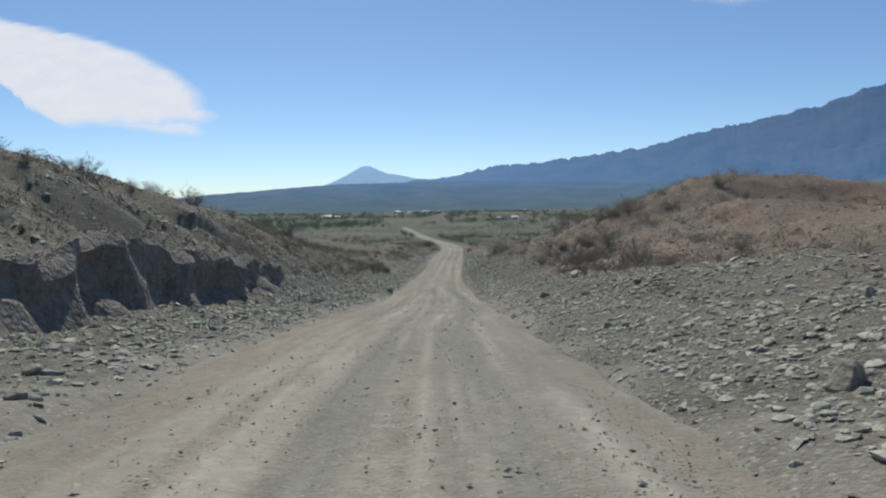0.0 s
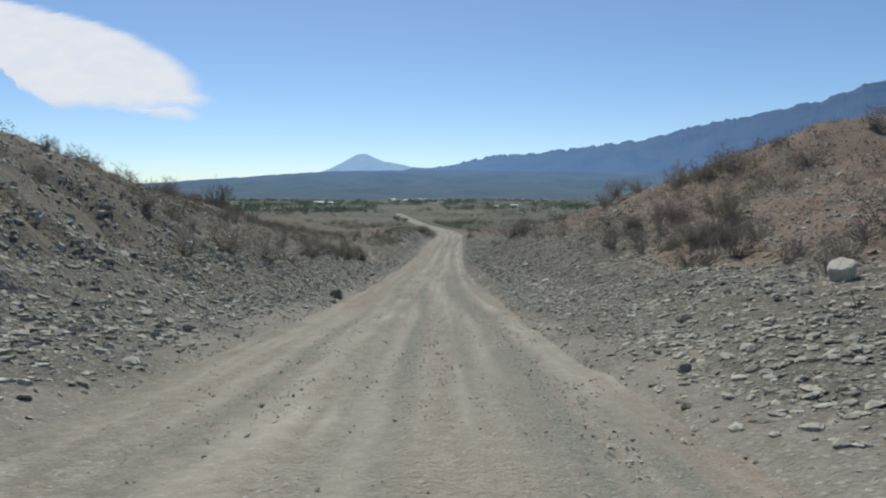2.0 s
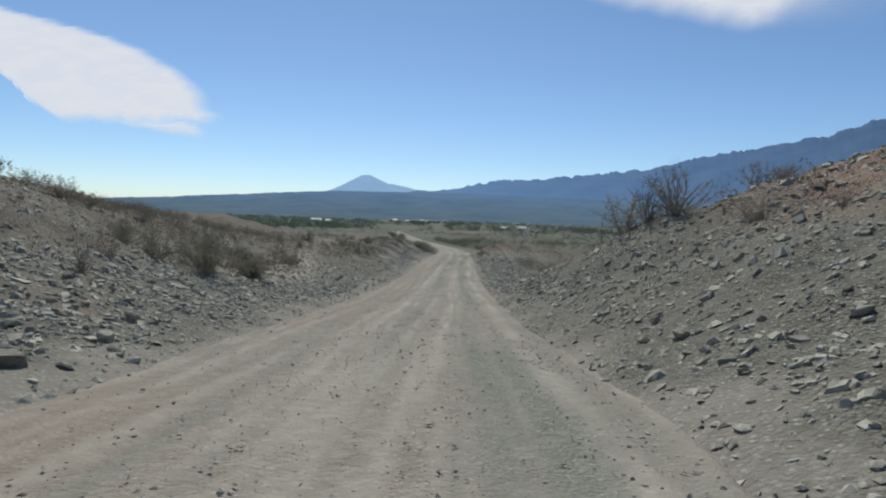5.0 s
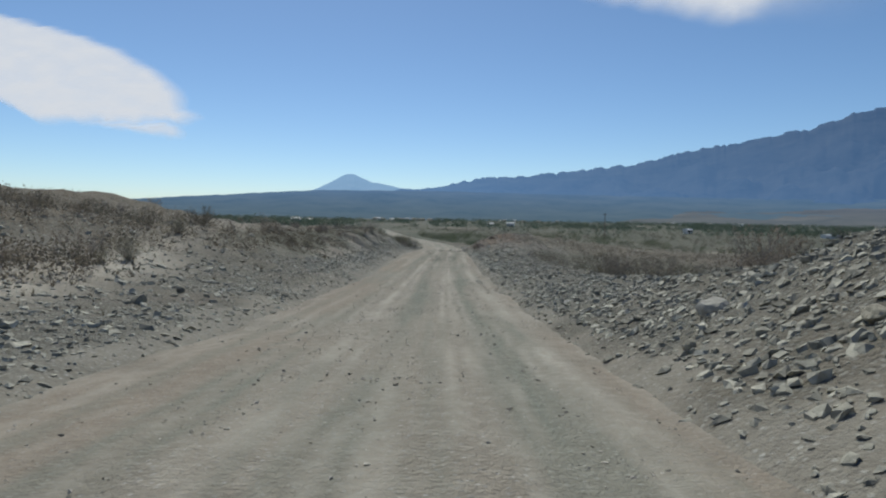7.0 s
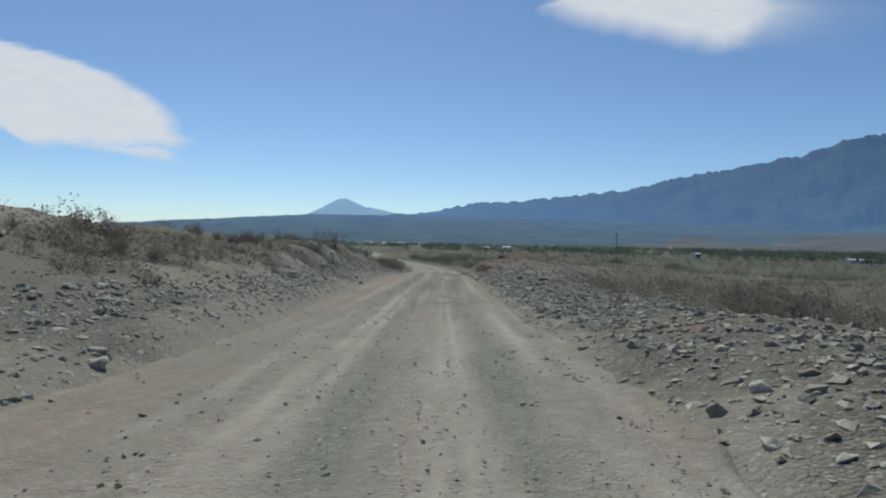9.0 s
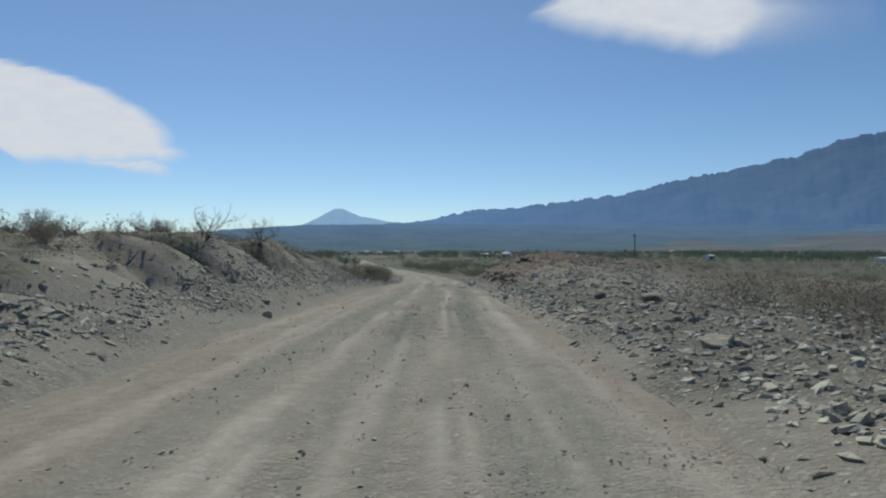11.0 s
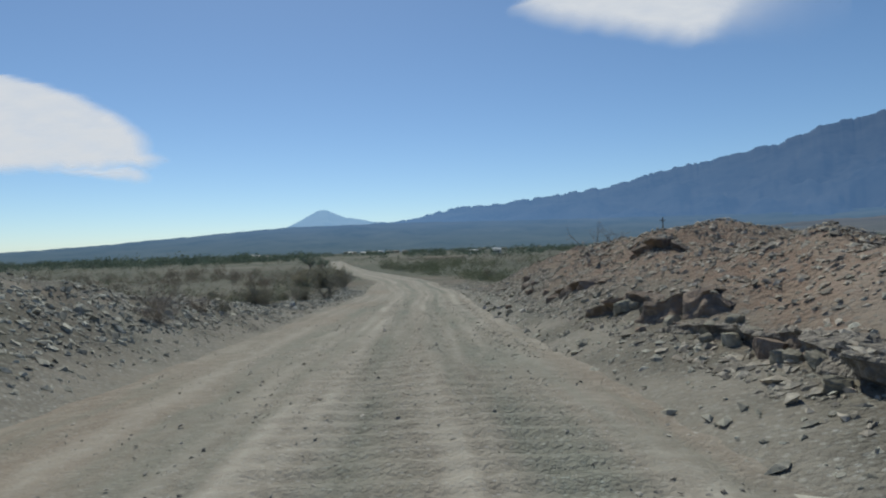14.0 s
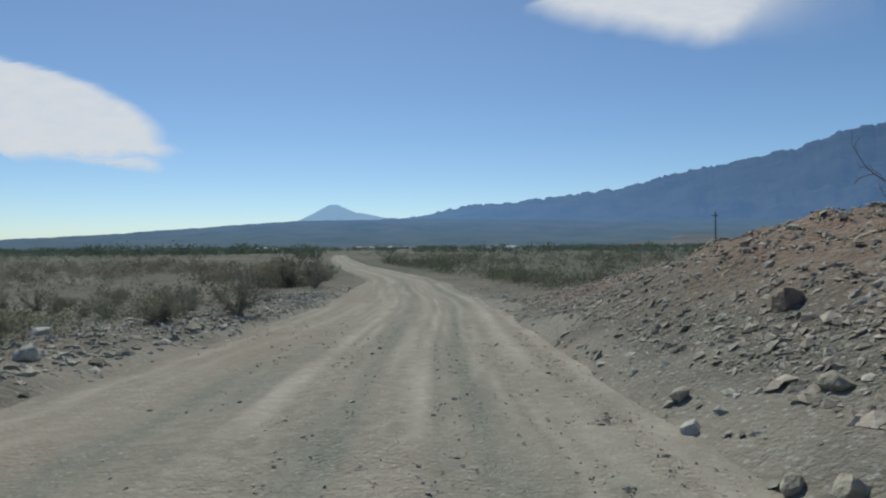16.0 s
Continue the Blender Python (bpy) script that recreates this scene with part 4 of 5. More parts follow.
for x, y, size, label, mat, flat in (
        (-7.44, 62.2, 0.15, "dark square boulder in the verge stones", None, 0.9), (-6.9, 62.4, 0.14, "dull rounded boulder at the road's edge", None, 0.7),
        (-6.95, 61.5, 0.1, "small dark boulder at the road's edge", None, 0.8), (-9.77, 64.5, 0.19, "grey-green boulder on the stony slope", None, 0.7),
        (-0.3, 60.8, 0.13, "flat dark stone on the road's shoulder", None, 0.45), (-9.1, 71.9, 0.2, "dark boulder among pale slabs", None, 0.7),
        (-7.4, 68.9, 0.12, "pale flat stone by the wheel track", PALEROCK, 0.4), (0.17, 70.0, 0.18, "dark mossy boulder in scree", None, 0.6),
        (-0.2, 92.7, 0.24, "large tan rounded boulder on scree", PALEROCK, 0.85), (-1.0, 91.4, 0.11, "grey rounded boulder by the road", None, 0.8),
        (-10.64, 97.2, 0.19, "dark square boulder on the pale bench", None, 0.8), (0.1, 95.0, 0.14, "dark rounded boulder in rubble", None, 0.8),
        (-0.75, 94.3, 0.14, "broad grey slab in rubble", None, 0.45), (-1.6, 100.3, 0.13, "dark flat boulder on the verge", None, 0.6),
        (-1.0, 99.9, 0.11, "pale grey boulder on the verge", PALEROCK, 0.7), (-8.9, 102.4, 0.14, "dull green-grey boulder on the verge", None, 0.6)):
    boulder(x, y, size, label, mat, flat, seed=int(abs(x) * 90 + y * 11))
for x, y, size, label, mat, flat in (
        (1.3, 142.4, 0.42, "broad flat rock lying on rubble", None, 0.4), (2.1, 140.0, 0.18, "grey boulder among rubble", None, 0.7),
        (-0.1, 136.4, 0.12, "dark stone on bare soil", None, 0.7), (-0.5, 146.8, 0.1, "dark round stone on the verge", None, 0.8),
        (-1.84, 155.8, 0.12, "dark angular boulder at the ledge's foot", None, 0.8), (-2.06, 156.3, 0.12, "grey-green flat boulder on the road's edge", None, 0.5),
        (-2.6, 176.0, 0.12, "dark pointed boulder at the road's edge", None, 1.0), (-2.5, 175.5, 0.1, "pale rounded boulder at the road's edge", PALEROCK, 0.6),
        (0.47, 178.7, 0.11, "pale angular block high on the hill", PALEROCK, 0.8), (-0.1, 178.5, 0.14, "dark rock showing through reddish soil", None, 0.6),
        (-15.9, 189.6, 0.32, "tall pale boulder among low brush", PALEROCK, 0.8), (-10.1, 181.8, 0.13, "dark boulder beside the road", None, 0.7)):
    boulder(x, y, size, label, mat, flat, seed=int(abs(x) * 90 + y * 11))
ledge_points, ledge_rng = [], np.random.default_rng(831)


# broken earth ledges cut into the foot of the slopes
def earth_ledge(line, tall, label, seed, mat=None, deep=1.0, wave=0.25, rough=0.13, n=44, lean=0.0, face=0, strewn=34):
    """An undercut bank of hard earth along a line on the ground: a hollow face, a ragged lip, a back that runs into the slope."""
    line = np.array(line, float)
    s = np.linspace(0, len(line) - 1, n)
    px, py = np.interp(s, np.arange(len(line)), line[:, 0]), np.interp(s, np.arange(len(line)), line[:, 1])
    tx, ty = np.gradient(px), np.gradient(py)
    length = np.hypot(tx, ty)
    arc = np.cumsum(length)
    ox, oy = ty / length, -tx / length
    out_way = np.where(ox * face < 0, -1.0, 1.0) if face else np.where(oy > 0, -1.0, 1.0)
    ox, oy = ox * out_way, oy * out_way
    end = np.sin(np.pi * np.linspace(0.03, 0.97, n)) ** 0.5
    rows = []
    for k, (out, up) in enumerate(((0.03, -0.15), (-0.04, 0.12), (-0.10, 0.35), (-0.08, 0.6), (0.03, 0.8), (0.07, 0.9), (0.02, 1.0), (-0.25, 1.03), (-0.6, 0.85), (-1.0, 0.2), (-1.2, -0.3))):
        rag = rough * (np.abs(grain(arc / wave / 2, s * 0 + k * 0.22, seed)) * 1.5 - 0.6 + 0.45 * grain(arc / wave * 1.3, s * 0 + k * 0.5, seed + 1))
        o = out * end * deep * (0.25 if lean and k < 7 else 1.0) - lean * up * tall * (k < 7) + rag * end
        if lean and k > 6:
            o = o - lean * tall
        x, y = px + ox * o, py + oy * o
        base = height(px, py) if k < 7 else height(x, y)
        z = base + (up + 0.2 * grain(arc / wave / 1.6, s * 0 + 2, seed + 2) * (up > 0.5)) * tall * end * (1.0 if k < 7 else 0.45)
        if k < 7:
            z = np.maximum(z, base - 0.05) if k else height(x, y) - 0.12
        else:
            z = np.where(k < 9, np.maximum(z, rows[6][:, 2] - 0.15 * (k - 6) * tall), z)
        rows.append(np.stack([x, y, z], 1))
    for _ in range(int(strewn * float(arc[-1]) * deep)):  # loose stones on its top
        i, k, f = ledge_rng.integers(2, n - 3), ledge_rng.integers(6, 9), ledge_rng.uniform(0, 1)
        ledge_points.append(rows[k][i] * (1 - f) + rows[k + 1][i] * f)
    # sections side by side, which meet at their ends
    foot = rows[0][n // 2]
    base = new("earth_ledge")
    base.location = foot
    cuts = np.linspace(0, n - 1, 2 + n // 40).astype(int)
    for a, b in zip(cuts, cuts[1:]):
        v = np.concatenate([r[a:b + 1] - foot for r in rows])
        mesh_object("bank_section", v, grid_faces(len(rows), b - a + 1), mat or EARTH, base)
    return tagged(base, label, "ledge", "hillside ledges")


earth_ledge([(-1.45, 172.4), (-1.25, 171.5), (-0.95, 170.4), (-0.5, 169.3)], 0.24, "undercut reddish earth ledge below loose stones", 761, deep=0.7, wave=0.2, rough=0.3, n=70, lean=0.18)
earth_ledge([(-1.5, 166.9), (-1.35, 166.2), (-1.15, 165.6), (-0.85, 165.0)], 0.34, "crumbling undercut earth ledge in shade", 771, deep=0.7, wave=0.2, rough=0.3, n=70, lean=0.18)
earth_ledge([(-1.2, 164.7), (-1.0, 164.2), (-0.75, 163.6), (-0.3, 163.1)], 0.38, "broken dark earth ledge at the hill's foot", 781, deep=0.7, wave=0.2, rough=0.3, n=70, lean=0.18)
earth_ledge([(0.6, 170.8), (0.9, 169.9), (1.5, 169.2)], 0.28, "short earth ledge high on the stony hill", 791, deep=0.6, wave=0.2, rough=0.3, n=70, lean=0.18)
earth_ledge([(float(road_x(y)) - 8.4, y) for y in (-2, 4, 10, 16, 21, 26, 31, 37)], 1.9, "steep eroded bank of dark grey earth", 801, GREYEARTH, 2.6, 0.9, 0.6, 230, lean=0.28, face=1)
earth_ledge([(float(road_x(y)) + 3.6 + 0.14 * math.sin(1.3 * y), y) for y in np.arange(153.2, 163.9, 0.9)], 0.27, "low ledge of dark jointed rock along the hill's foot", 821, LEDGEROCK, 0.6, 0.28, 0.2, 150, lean=0.1, face=-1)
ledge_points = np.array(ledge_points)
scatter("ledge_stones", "grey and brown stones lying on earth ledges", REDSTONE, ledge_points, stone_sizes(len(ledge_points), 833, 0.045, 0.45, 0.1), 833, level=0, lies=False)
for k, (x, y, size) in enumerate(((-1.0, 165.4, 0.12), (-0.95, 163.7, 0.15), (-1.15, 162.9, 0.13), (-1.1, 162.0, 0.17), (-1.15, 161.3, 0.15), (-1.1, 160.5, 0.19), (-1.25, 160.0, 0.14), (-0.85, 161.4, 0.13), (-0.85, 160.3, 0.16), (-1.15, 159.5, 0.15), (-1.4, 158.9, 0.13), (-1.0, 159.2, 0.13), (-1.3, 158.1, 0.14), (-1.1, 157.3, 0.12), (-1.3, 156.5, 0.13), (-1.2, 168.4, 0.1), (-1.0, 168.1, 0.13), (-1.4, 163.9, 0.09), (-1.1, 162.5, 0.12), (-1.3, 161.7, 0.1), (-0.9, 160.8, 0.14), (-1.2, 159.9, 0.11), (-0.7, 162.1, 0.13))):
    boulder(x, y, size, "dark jointed block broken from a ledge", EARTH if k % 3 == 2 else None, 0.75, seed=700 + k, block=True)
g = np.random.default_rng(231)
for _ in range(130):
    y = g.uniform(4, 205)
    side = g.random() < 0.5
    d = g.uniform(4.6, 11) if side else g.uniform(3.0, 10)
    d += float(edge_left(y)) - 4.1 if side else 0
    boulder(float(road_x(y)) + (-d if side else d), y, float(g.uniform(0.07, 0.19 if y < 150 else 0.13)), "broken grey boulder lying among smaller stones", None, float(g.uniform(0.5, 0.9)), seed=int(y * 31))


# ---- shrubs ----
def twig_tube(verts, faces, pts, r0, r1):
    """A thin three-sided tapering twig along points."""
    base = len(verts)
    for i, p in enumerate(pts):
        way = (pts[min(i + 1, len(pts) - 1)] - pts[max(i - 1, 0)]).normalized()
        a = way.orthogonal().normalized()
        b = way.cross(a)
        r = r0 + (r1 - r0) * i / (len(pts) - 1)
        for k in range(3):
            t = 2.0944 * k
            verts.append(p + (a * math.cos(t) + b * math.sin(t)) * r)
    for i in range(len(pts) - 1):
        for k in range(3):
            a, b = base + 3 * i + k, base + 3 * i + (k + 1) % 3
            faces.append((a, b, b + 3, a + 3))


def shrub(label, stems, leafy, leaf_mat, leaf, seed, spread=1.0, tall=1.0):
    """A desert shrub, one metre high before it is sized: bent stems with side twigs, and small leaves."""
    r = random.Random(seed)
    tv, tf, lv, lf = [], [], [], []

    def add_leaf(p, size):
        d = Vector((r.gauss(0, 1), r.gauss(0, 1), r.gauss(0, 1))).normalized()
        e = d.orthogonal().normalized()
        n = len(lv)
        lv.extend([p - d * size, p + e * size * 0.8, p + d * size])
        lf.append((n, n + 1, n + 2))

    for _ in range(stems):
        a, lean = r.uniform(0, 6.28), r.uniform(0.15, 1.15) * spread
        p = Vector((r.gauss(0, 0.06), r.gauss(0, 0.06), -0.05))
        way = Vector((math.cos(a) * math.sin(lean), math.sin(a) * math.sin(lean), math.cos(lean)))
        pts = [p]
        for _ in range(4):
            way = (way + Vector((r.gauss(0, 0.22), r.gauss(0, 0.22), r.gauss(0.05, 0.15)))).normalized()
            p = p + way * r.uniform(0.17, 0.29) * tall
            pts.append(p)
        twig_tube(tv, tf, pts, 0.014, 0.004)
        for i in range(1, 5):
            for _ in range(3):
                w = (pts[i] - pts[i - 1]).normalized() + Vector((r.gauss(0, 0.8), r.gauss(0, 0.8), r.gauss(0.15, 0.6)))
                w.normalize()
                q = [pts[i], pts[i] + w * r.uniform(0.14, 0.28)]
                twig_tube(tv, tf, q, 0.005, 0.002)
                for _ in range(leafy):
                    f = r.uniform(0.2, 1.1)
                    add_leaf(q[0].lerp(q[1], f) + Vector((r.gauss(0, 0.035), r.gauss(0, 0.035), r.gauss(0, 0.035))), leaf * r.uniform(0.6, 1.3))
    base = new("shrub")
    mesh_object("branchwork", [tuple(v) for v in tv], tf, TWIG, base)
    if lf:
        mesh_object("foliage", [tuple(v) for v in lv], lf, leaf_mat, base)
    base.location = (0, -400, -60)
    return tagged(base, label, "shrub", "desert shrubs")


SHRUBS = [shrub("dusty grey-green desert shrub with small leaves", 20, 6, LEAF, 0.030, 1),
          shrub("dry brown thorny shrub with few leaves", 20, 4, DRYLEAF, 0.028, 2, 0.9),
          shrub("low spreading dull green bush on stony soil", 28, 9, LEAF, 0.032, 3, 1.35, 0.75),
          shrub("bare twiggy grey shrub without leaves", 22, 0, LEAF, 0.02, 4, 0.85),
          shrub("reddish-brown dry bush with withered leaves", 20, 6, DRYLEAF, 0.030, 5, 1.05)]


def plant(kind, x, y, size):
    r = random.Random(int(x * 131 + y * 977))
    m = pose(x, y, float(height(x, y)) - 0.02, 0, 0, r.uniform(0, 360))
    ob = SHRUBS[kind]
    k = size * r.uniform(0.85, 1.15)
    return copy_thing(ob, m @ Matrix.Diagonal((k * r.uniform(0.9, 1.2), k * r.uniform(0.9, 1.2), k, 1)))


# along the left crest and bank, over the right hill, on the plains
for kind, x, y, size in ((0, -12.8, 83.8, 1.4), (0, -14.0, 86.2, 1.6), (2, -13.3, 90.0, 1.5), (0, -15.2, 84.8, 1.4), (1, -14.8, 94.0, 1.4), (2, -12.0, 86.5, 1.1), (3, -11.9, 75.0, 0.7), (3, 3.0, 82.5, 1.5), (3, 3.7, 81.7, 1.6), (1, 2.6, 83.6, 1.4), (3, 4.3, 83.0, 1.6),
                         (0, -20.2, 28, 0.9), (3, -21.2, 34, 1.3), (3, -21, 38.5, 0.9), (1, -21.5, 43, 1.0), (3, -22.4, 49, 1.6), (0, -23, 52, 1.2),
                         (0, 26, 68.3, 1.8), (1, 23.5, 76.8, 1.3), (3, 29, 72, 1.2), (4, 20.5, 66, 1.3), (1, 11.5, 80.2, 1.7), (4, 13.2, 79.0, 1.6), (1, 10.2, 78.6, 1.3), (4, 11, 112, 1.6), (4, 13.5, 117, 1.8), (1, 16, 114, 1.6), (4, 18.5, 120, 1.9), (4, 21, 116, 1.7), (1, 22.5, 123, 1.6), (4, 14.5, 109, 1.4), (4, 14.5, 73, 1.9), (4, 16.5, 69, 1.9), (4, 15.2, 70.5, 1.7),
                         (3, -23.5, 79, 2.6), (0, -24.2, 82, 2.2), (4, 13.2, 62, 1.6), (0, 12.2, 58, 1.6), (1, 11.0, 55, 1.4), (0, -11.8, 57, 1.4), (4, -12.6, 53.5, 1.3),
                         (2, -15.5, 217, 2.6), (2, -18.5, 220, 2.3), (0, -13.2, 213, 1.4), (0, -11.0, 191, 1.2), (1, -12.8, 191, 1.0), (2, -15.5, 186, 1.1), (0, -17.8, 188, 1.0), (2, -15.0, 226, 1.2),
                         (4, -10.5, 167.2, 0.6), (1, -11.0, 168.3, 0.55), (4, -10.95, 170.6, 0.6), (0, -10.75, 171.8, 0.5), (2, -11.5, 178.0, 0.9), (0, -11.9, 180.6, 0.7), (2, -11.7, 187.4, 0.9), (2, -12.9, 183.0, 0.9)):
    plant(kind, x, y, size)


def brush(count, y0, y1, u0, u1, kinds, mid, seed, clump=8.0):
    """Shrubs in loose drifts between two distances from the road."""
    g = np.random.default_rng(seed)
    done = 0
    for _ in range(count * 12):
        if done >= count:
            break
        y, u = g.uniform(y0, y1), g.uniform(u0, u1)
        x = float(road_x(y)) + u
        if float(layers(np.array(x), np.array(y), clump, 2, seed)) < g.uniform(-0.5, 0.5):
            continue
        plant(kinds[int(g.integers(0, len(kinds)))], x, y, mid * g.lognormal(0, 0.3))
        done += 1


brush(18, 22, 62, -24, -17, (3, 1, 3, 0), 0.75, 311, 3.0)
brush(40, 36, 66, 8.0, 15, (4, 1, 4, 3), 0.85, 312, 3.0)
brush(5, 17, 36, -12.2, -10, (4, 1, 0), 0.75, 313, 3.0)
brush(8, 36, 64, -14, -8, (0, 1, 4), 0.6, 302, 4.0)
brush(30, 66, 112, -28, -9, (0, 1, 3, 4, 0), 0.8, 303)
brush(26, 110, 150, -26, -8, (0, 1, 3), 0.6, 304)
brush(26, 124, 149, -13.5, -8.8, (1, 4, 3), 0.45, 314, 2.5)
brush(20, 18, 92, 11, 34, (1, 4, 0, 3), 0.75, 305)
brush(20, 44, 84, 8, 15, (4, 0, 1), 0.65, 306, 4.0)
brush(42, 98, 138, 9, 30, (1, 4, 0, 4, 1), 0.9, 307)
brush(34, 168, 215, -26, -9, (2, 0, 2, 0, 1), 0.85, 308)
brush(6, 200, 225, 7, 20, (2, 0, 0), 0.85, 309)
for ob in SHRUBS:
    for child in list(ob.children):
        bpy.data.objects.remove(child)
    bpy.data.objects.remove(ob)


# ---- withered grass ----
def tufts(name, label, places, sizes, blades, seed):
    """Low tufts of thin bent blades in one mesh."""
    g = np.random.default_rng(seed)
    n = len(places)
    a, lean = g.uniform(0, 6.28, (n, blades)), g.uniform(0.1, 1.2, (n, blades))
    long = sizes[:, None] * g.uniform(0.5, 1.1, (n, blades))
    way = np.stack([np.cos(a) * np.sin(lean), np.sin(a) * np.sin(lean), np.cos(lean)], 2)
    side = np.stack([-np.sin(a), np.cos(a), 0 * a], 2) * (0.02 * sizes[:, None, None])
    foot = places[:, None] + way * np.array([0.35, 0.35, 0]) * sizes[:, None, None] * g.uniform(0, 1, (n, blades, 1)) - np.array([0, 0, 0.02])
    v = np.stack([foot - side, foot + side, foot + way * long[..., None]], 2).reshape(-1, 3)
    ob = mesh_object(name, v, np.arange(len(v)).reshape(-1, 3), GRASS)
    return tagged(ob, label, "grass", kind="stuff")


for side, seed in ((-1, 321), (1, 331)):
    p = verge(side, 2800, 6.0 if side < 0 else 5.0, 32.0, seed, 8, 215, 1.0)
    tufts("grass_tufts", "withered brown grass tufts on stony ground", p, np.random.default_rng(seed).lognormal(math.log(0.17), 0.35, len(p)), 20, seed)


g = np.random.default_rng(341)
ty, tu = g.uniform(118, 166, 4000), -g.uniform(6.6, 12, 4000)
ok = -tu + 1.3 * layers((ty + 0.9 * tu) / 1.6, tu / 5.0, 1.0, 3, 67) > 7.6
p = on_ground((tu + road_x(ty))[ok][:1300], ty[ok][:1300])
q = on_ground((tu + road_x(ty))[ok][1300:1800], ty[ok][1300:1800])
tufts("bank_grass", "dark withered grass matting the bank's crest", p, g.lognormal(math.log(0.15), 0.35, len(p)), 20, 343)


# ---- far scrub and groves on the valley floor ----
def leaf_cloud(name, label, mat, places, sizes, leaves, seed, leaf=0.13):
    """Crowns of many small leaf tufts, with uneven outlines, in one mesh."""
    g = np.random.default_rng(seed)
    n = len(places)
    d = g.normal(size=(n, leaves, 3))
    d /= np.linalg.norm(d, axis=2, keepdims=True)
    d *= g.uniform(0.35, 1.0, (n, leaves, 1)) ** 0.5
    lobes = 1 + 0.35 * np.sin(3 * np.arctan2(d[..., 1], d[..., 0]) + g.uniform(0, 6.28, (n, 1)))
    c = places[:, None] + d * np.array([1.0, 1.0, 0.75]) * (sizes[:, None] * lobes)[..., None]
    c[..., 2] += sizes[:, None] * 0.62
    a, b = g.normal(size=(n, leaves, 3)), g.normal(size=(n, leaves, 3))
    s = (sizes[:, None] * leaf * g.uniform(0.6, 1.5, (n, leaves)))[..., None]
    a, b = a / np.linalg.norm(a, axis=2, keepdims=True) * s, b / np.linalg.norm(b, axis=2, keepdims=True) * s
    v = np.stack([c - a, c + b, c + a], 2).reshape(-1, 3)
    ob = mesh_object(name, v, np.arange(len(v)).reshape(-1, 3), mat)
    return tagged(ob, label, "scrub", kind="stuff")


g = np.random.default_rng(401)
sy = 206 + 310 * g.uniform(0, 1, 9000) ** 1.5
su = g.uniform(-1, 1, 9000) * (40 + (sy - 160) * 0.9)
sx = su + road_x(sy)
ok = (layers(sx, sy, 22.0, 3, 403) > g.uniform(-0.5, 0.6, 9000)) & (np.abs(su) > 5.5)
ok &= ~((sy < 205) & (su > 0) & (su < 24)) & ~((sy < 240) & (np.abs(su) < 9))
sx, sy = sx[ok][:2500], sy[ok][:2500]
leaf_cloud("valley_scrub", "dull green scrub thickly covering the valley floor", SCRUB, on_ground(sx, sy), np.minimum(g.lognormal(math.log(0.6), 0.35, len(sx)), 0.95), 70, 405, 0.11)
qy = 184 + 100 * g.uniform(0, 1, 3000) ** 1.2
qu = -9.5 - 75 * g.uniform(0, 1, 3000) ** 1.3
qx = qu + road_x(qy)
ok = layers(qx, qy, 9.0, 3, 415) > g.uniform(-0.1, 0.8, 3000)
qx, qy = qx[ok][:850], qy[ok][:850]
g2 = np.random.default_rng(441)
for side, y0, y1, u0, u1, count in ((-1, 14, 62, 9.5, 21, 330), (1, 34, 90, 8.5, 26, 400), (1, 52, 92, 16, 46, 420), (-1, 66, 126, 8.5, 27, 800)):
    hy, hu = g2.uniform(y0, y1, count * 4), g2.uniform(u0, u1, count * 4) * side
    ok = layers(hu, hy, 5.0, 3, 443 + side) > g2.uniform(-0.3, 0.7, count * 4)
    p = on_ground((hu + road_x(hy))[ok][:count], hy[ok][:count])
    leaf_cloud("hill_brush", "low dry brown brush clinging to the hillside", HILLBRUSH, p, np.minimum(g2.lognormal(math.log(0.42 if y0 == 66 else 0.3), 0.35, len(p)), 0.62), 130, 445 + count, 0.085)
leaf_cloud("bank_brush", "low dark dry brush in streaks down the bank", HILLBRUSH, q, np.minimum(g2.lognormal(math.log(0.2), 0.35, len(q)), 0.4), 120, 447, 0.075)
g2 = np.random.default_rng(431)
by, bu = g2.uniform(97, 165, 4400), 8.0 + 36 * g2.uniform(0, 1, 4400) ** 1.2
ok = (layers(bu, by, 7.0, 3, 433) > g2.uniform(-0.7, 0.5, 4400)) & ((by < 146) | (bu > 14))
p = on_ground((bu + road_x(by))[ok][:1150], by[ok][:1150])
leaf_cloud("plain_brush", "grey-brown brush matting the plain beside the road", PLAINLEAF, p, np.minimum(g2.lognormal(math.log(0.4), 0.35, len(p)), 0.8), 120, 435, 0.075)
g2 = np.random.default_rng(419)
ry = 200 + 95 * g2.uniform(0, 1, 2000)
ru = 5.5 + 60 * g2.uniform(0, 1, 2000) ** 1.5
ru = np.where(ry > 235, ru * np.sign(g2.uniform(-0.35, 1, 2000)), ru)
ok = (layers(ru, ry, 11.0, 3, 421) > g2.uniform(-0.6, 0.6, 2000)) & (ru + road_x(ry) > -22)
qx, qy = np.concatenate([qx, (ru + road_x(ry))[ok][:520]]), np.concatenate([qy, ry[ok][:520]])
big = np.minimum(g.lognormal(0, 0.5, len(qx)) * np.interp(qy, [200, 215, 240, 290], [0.42, 0.45, 0.8, 1.0]) * np.where(qx < -24, 0.75, 1.0), np.interp(qy, [190, 215, 290], [0.6, 0.8, 1.5]))
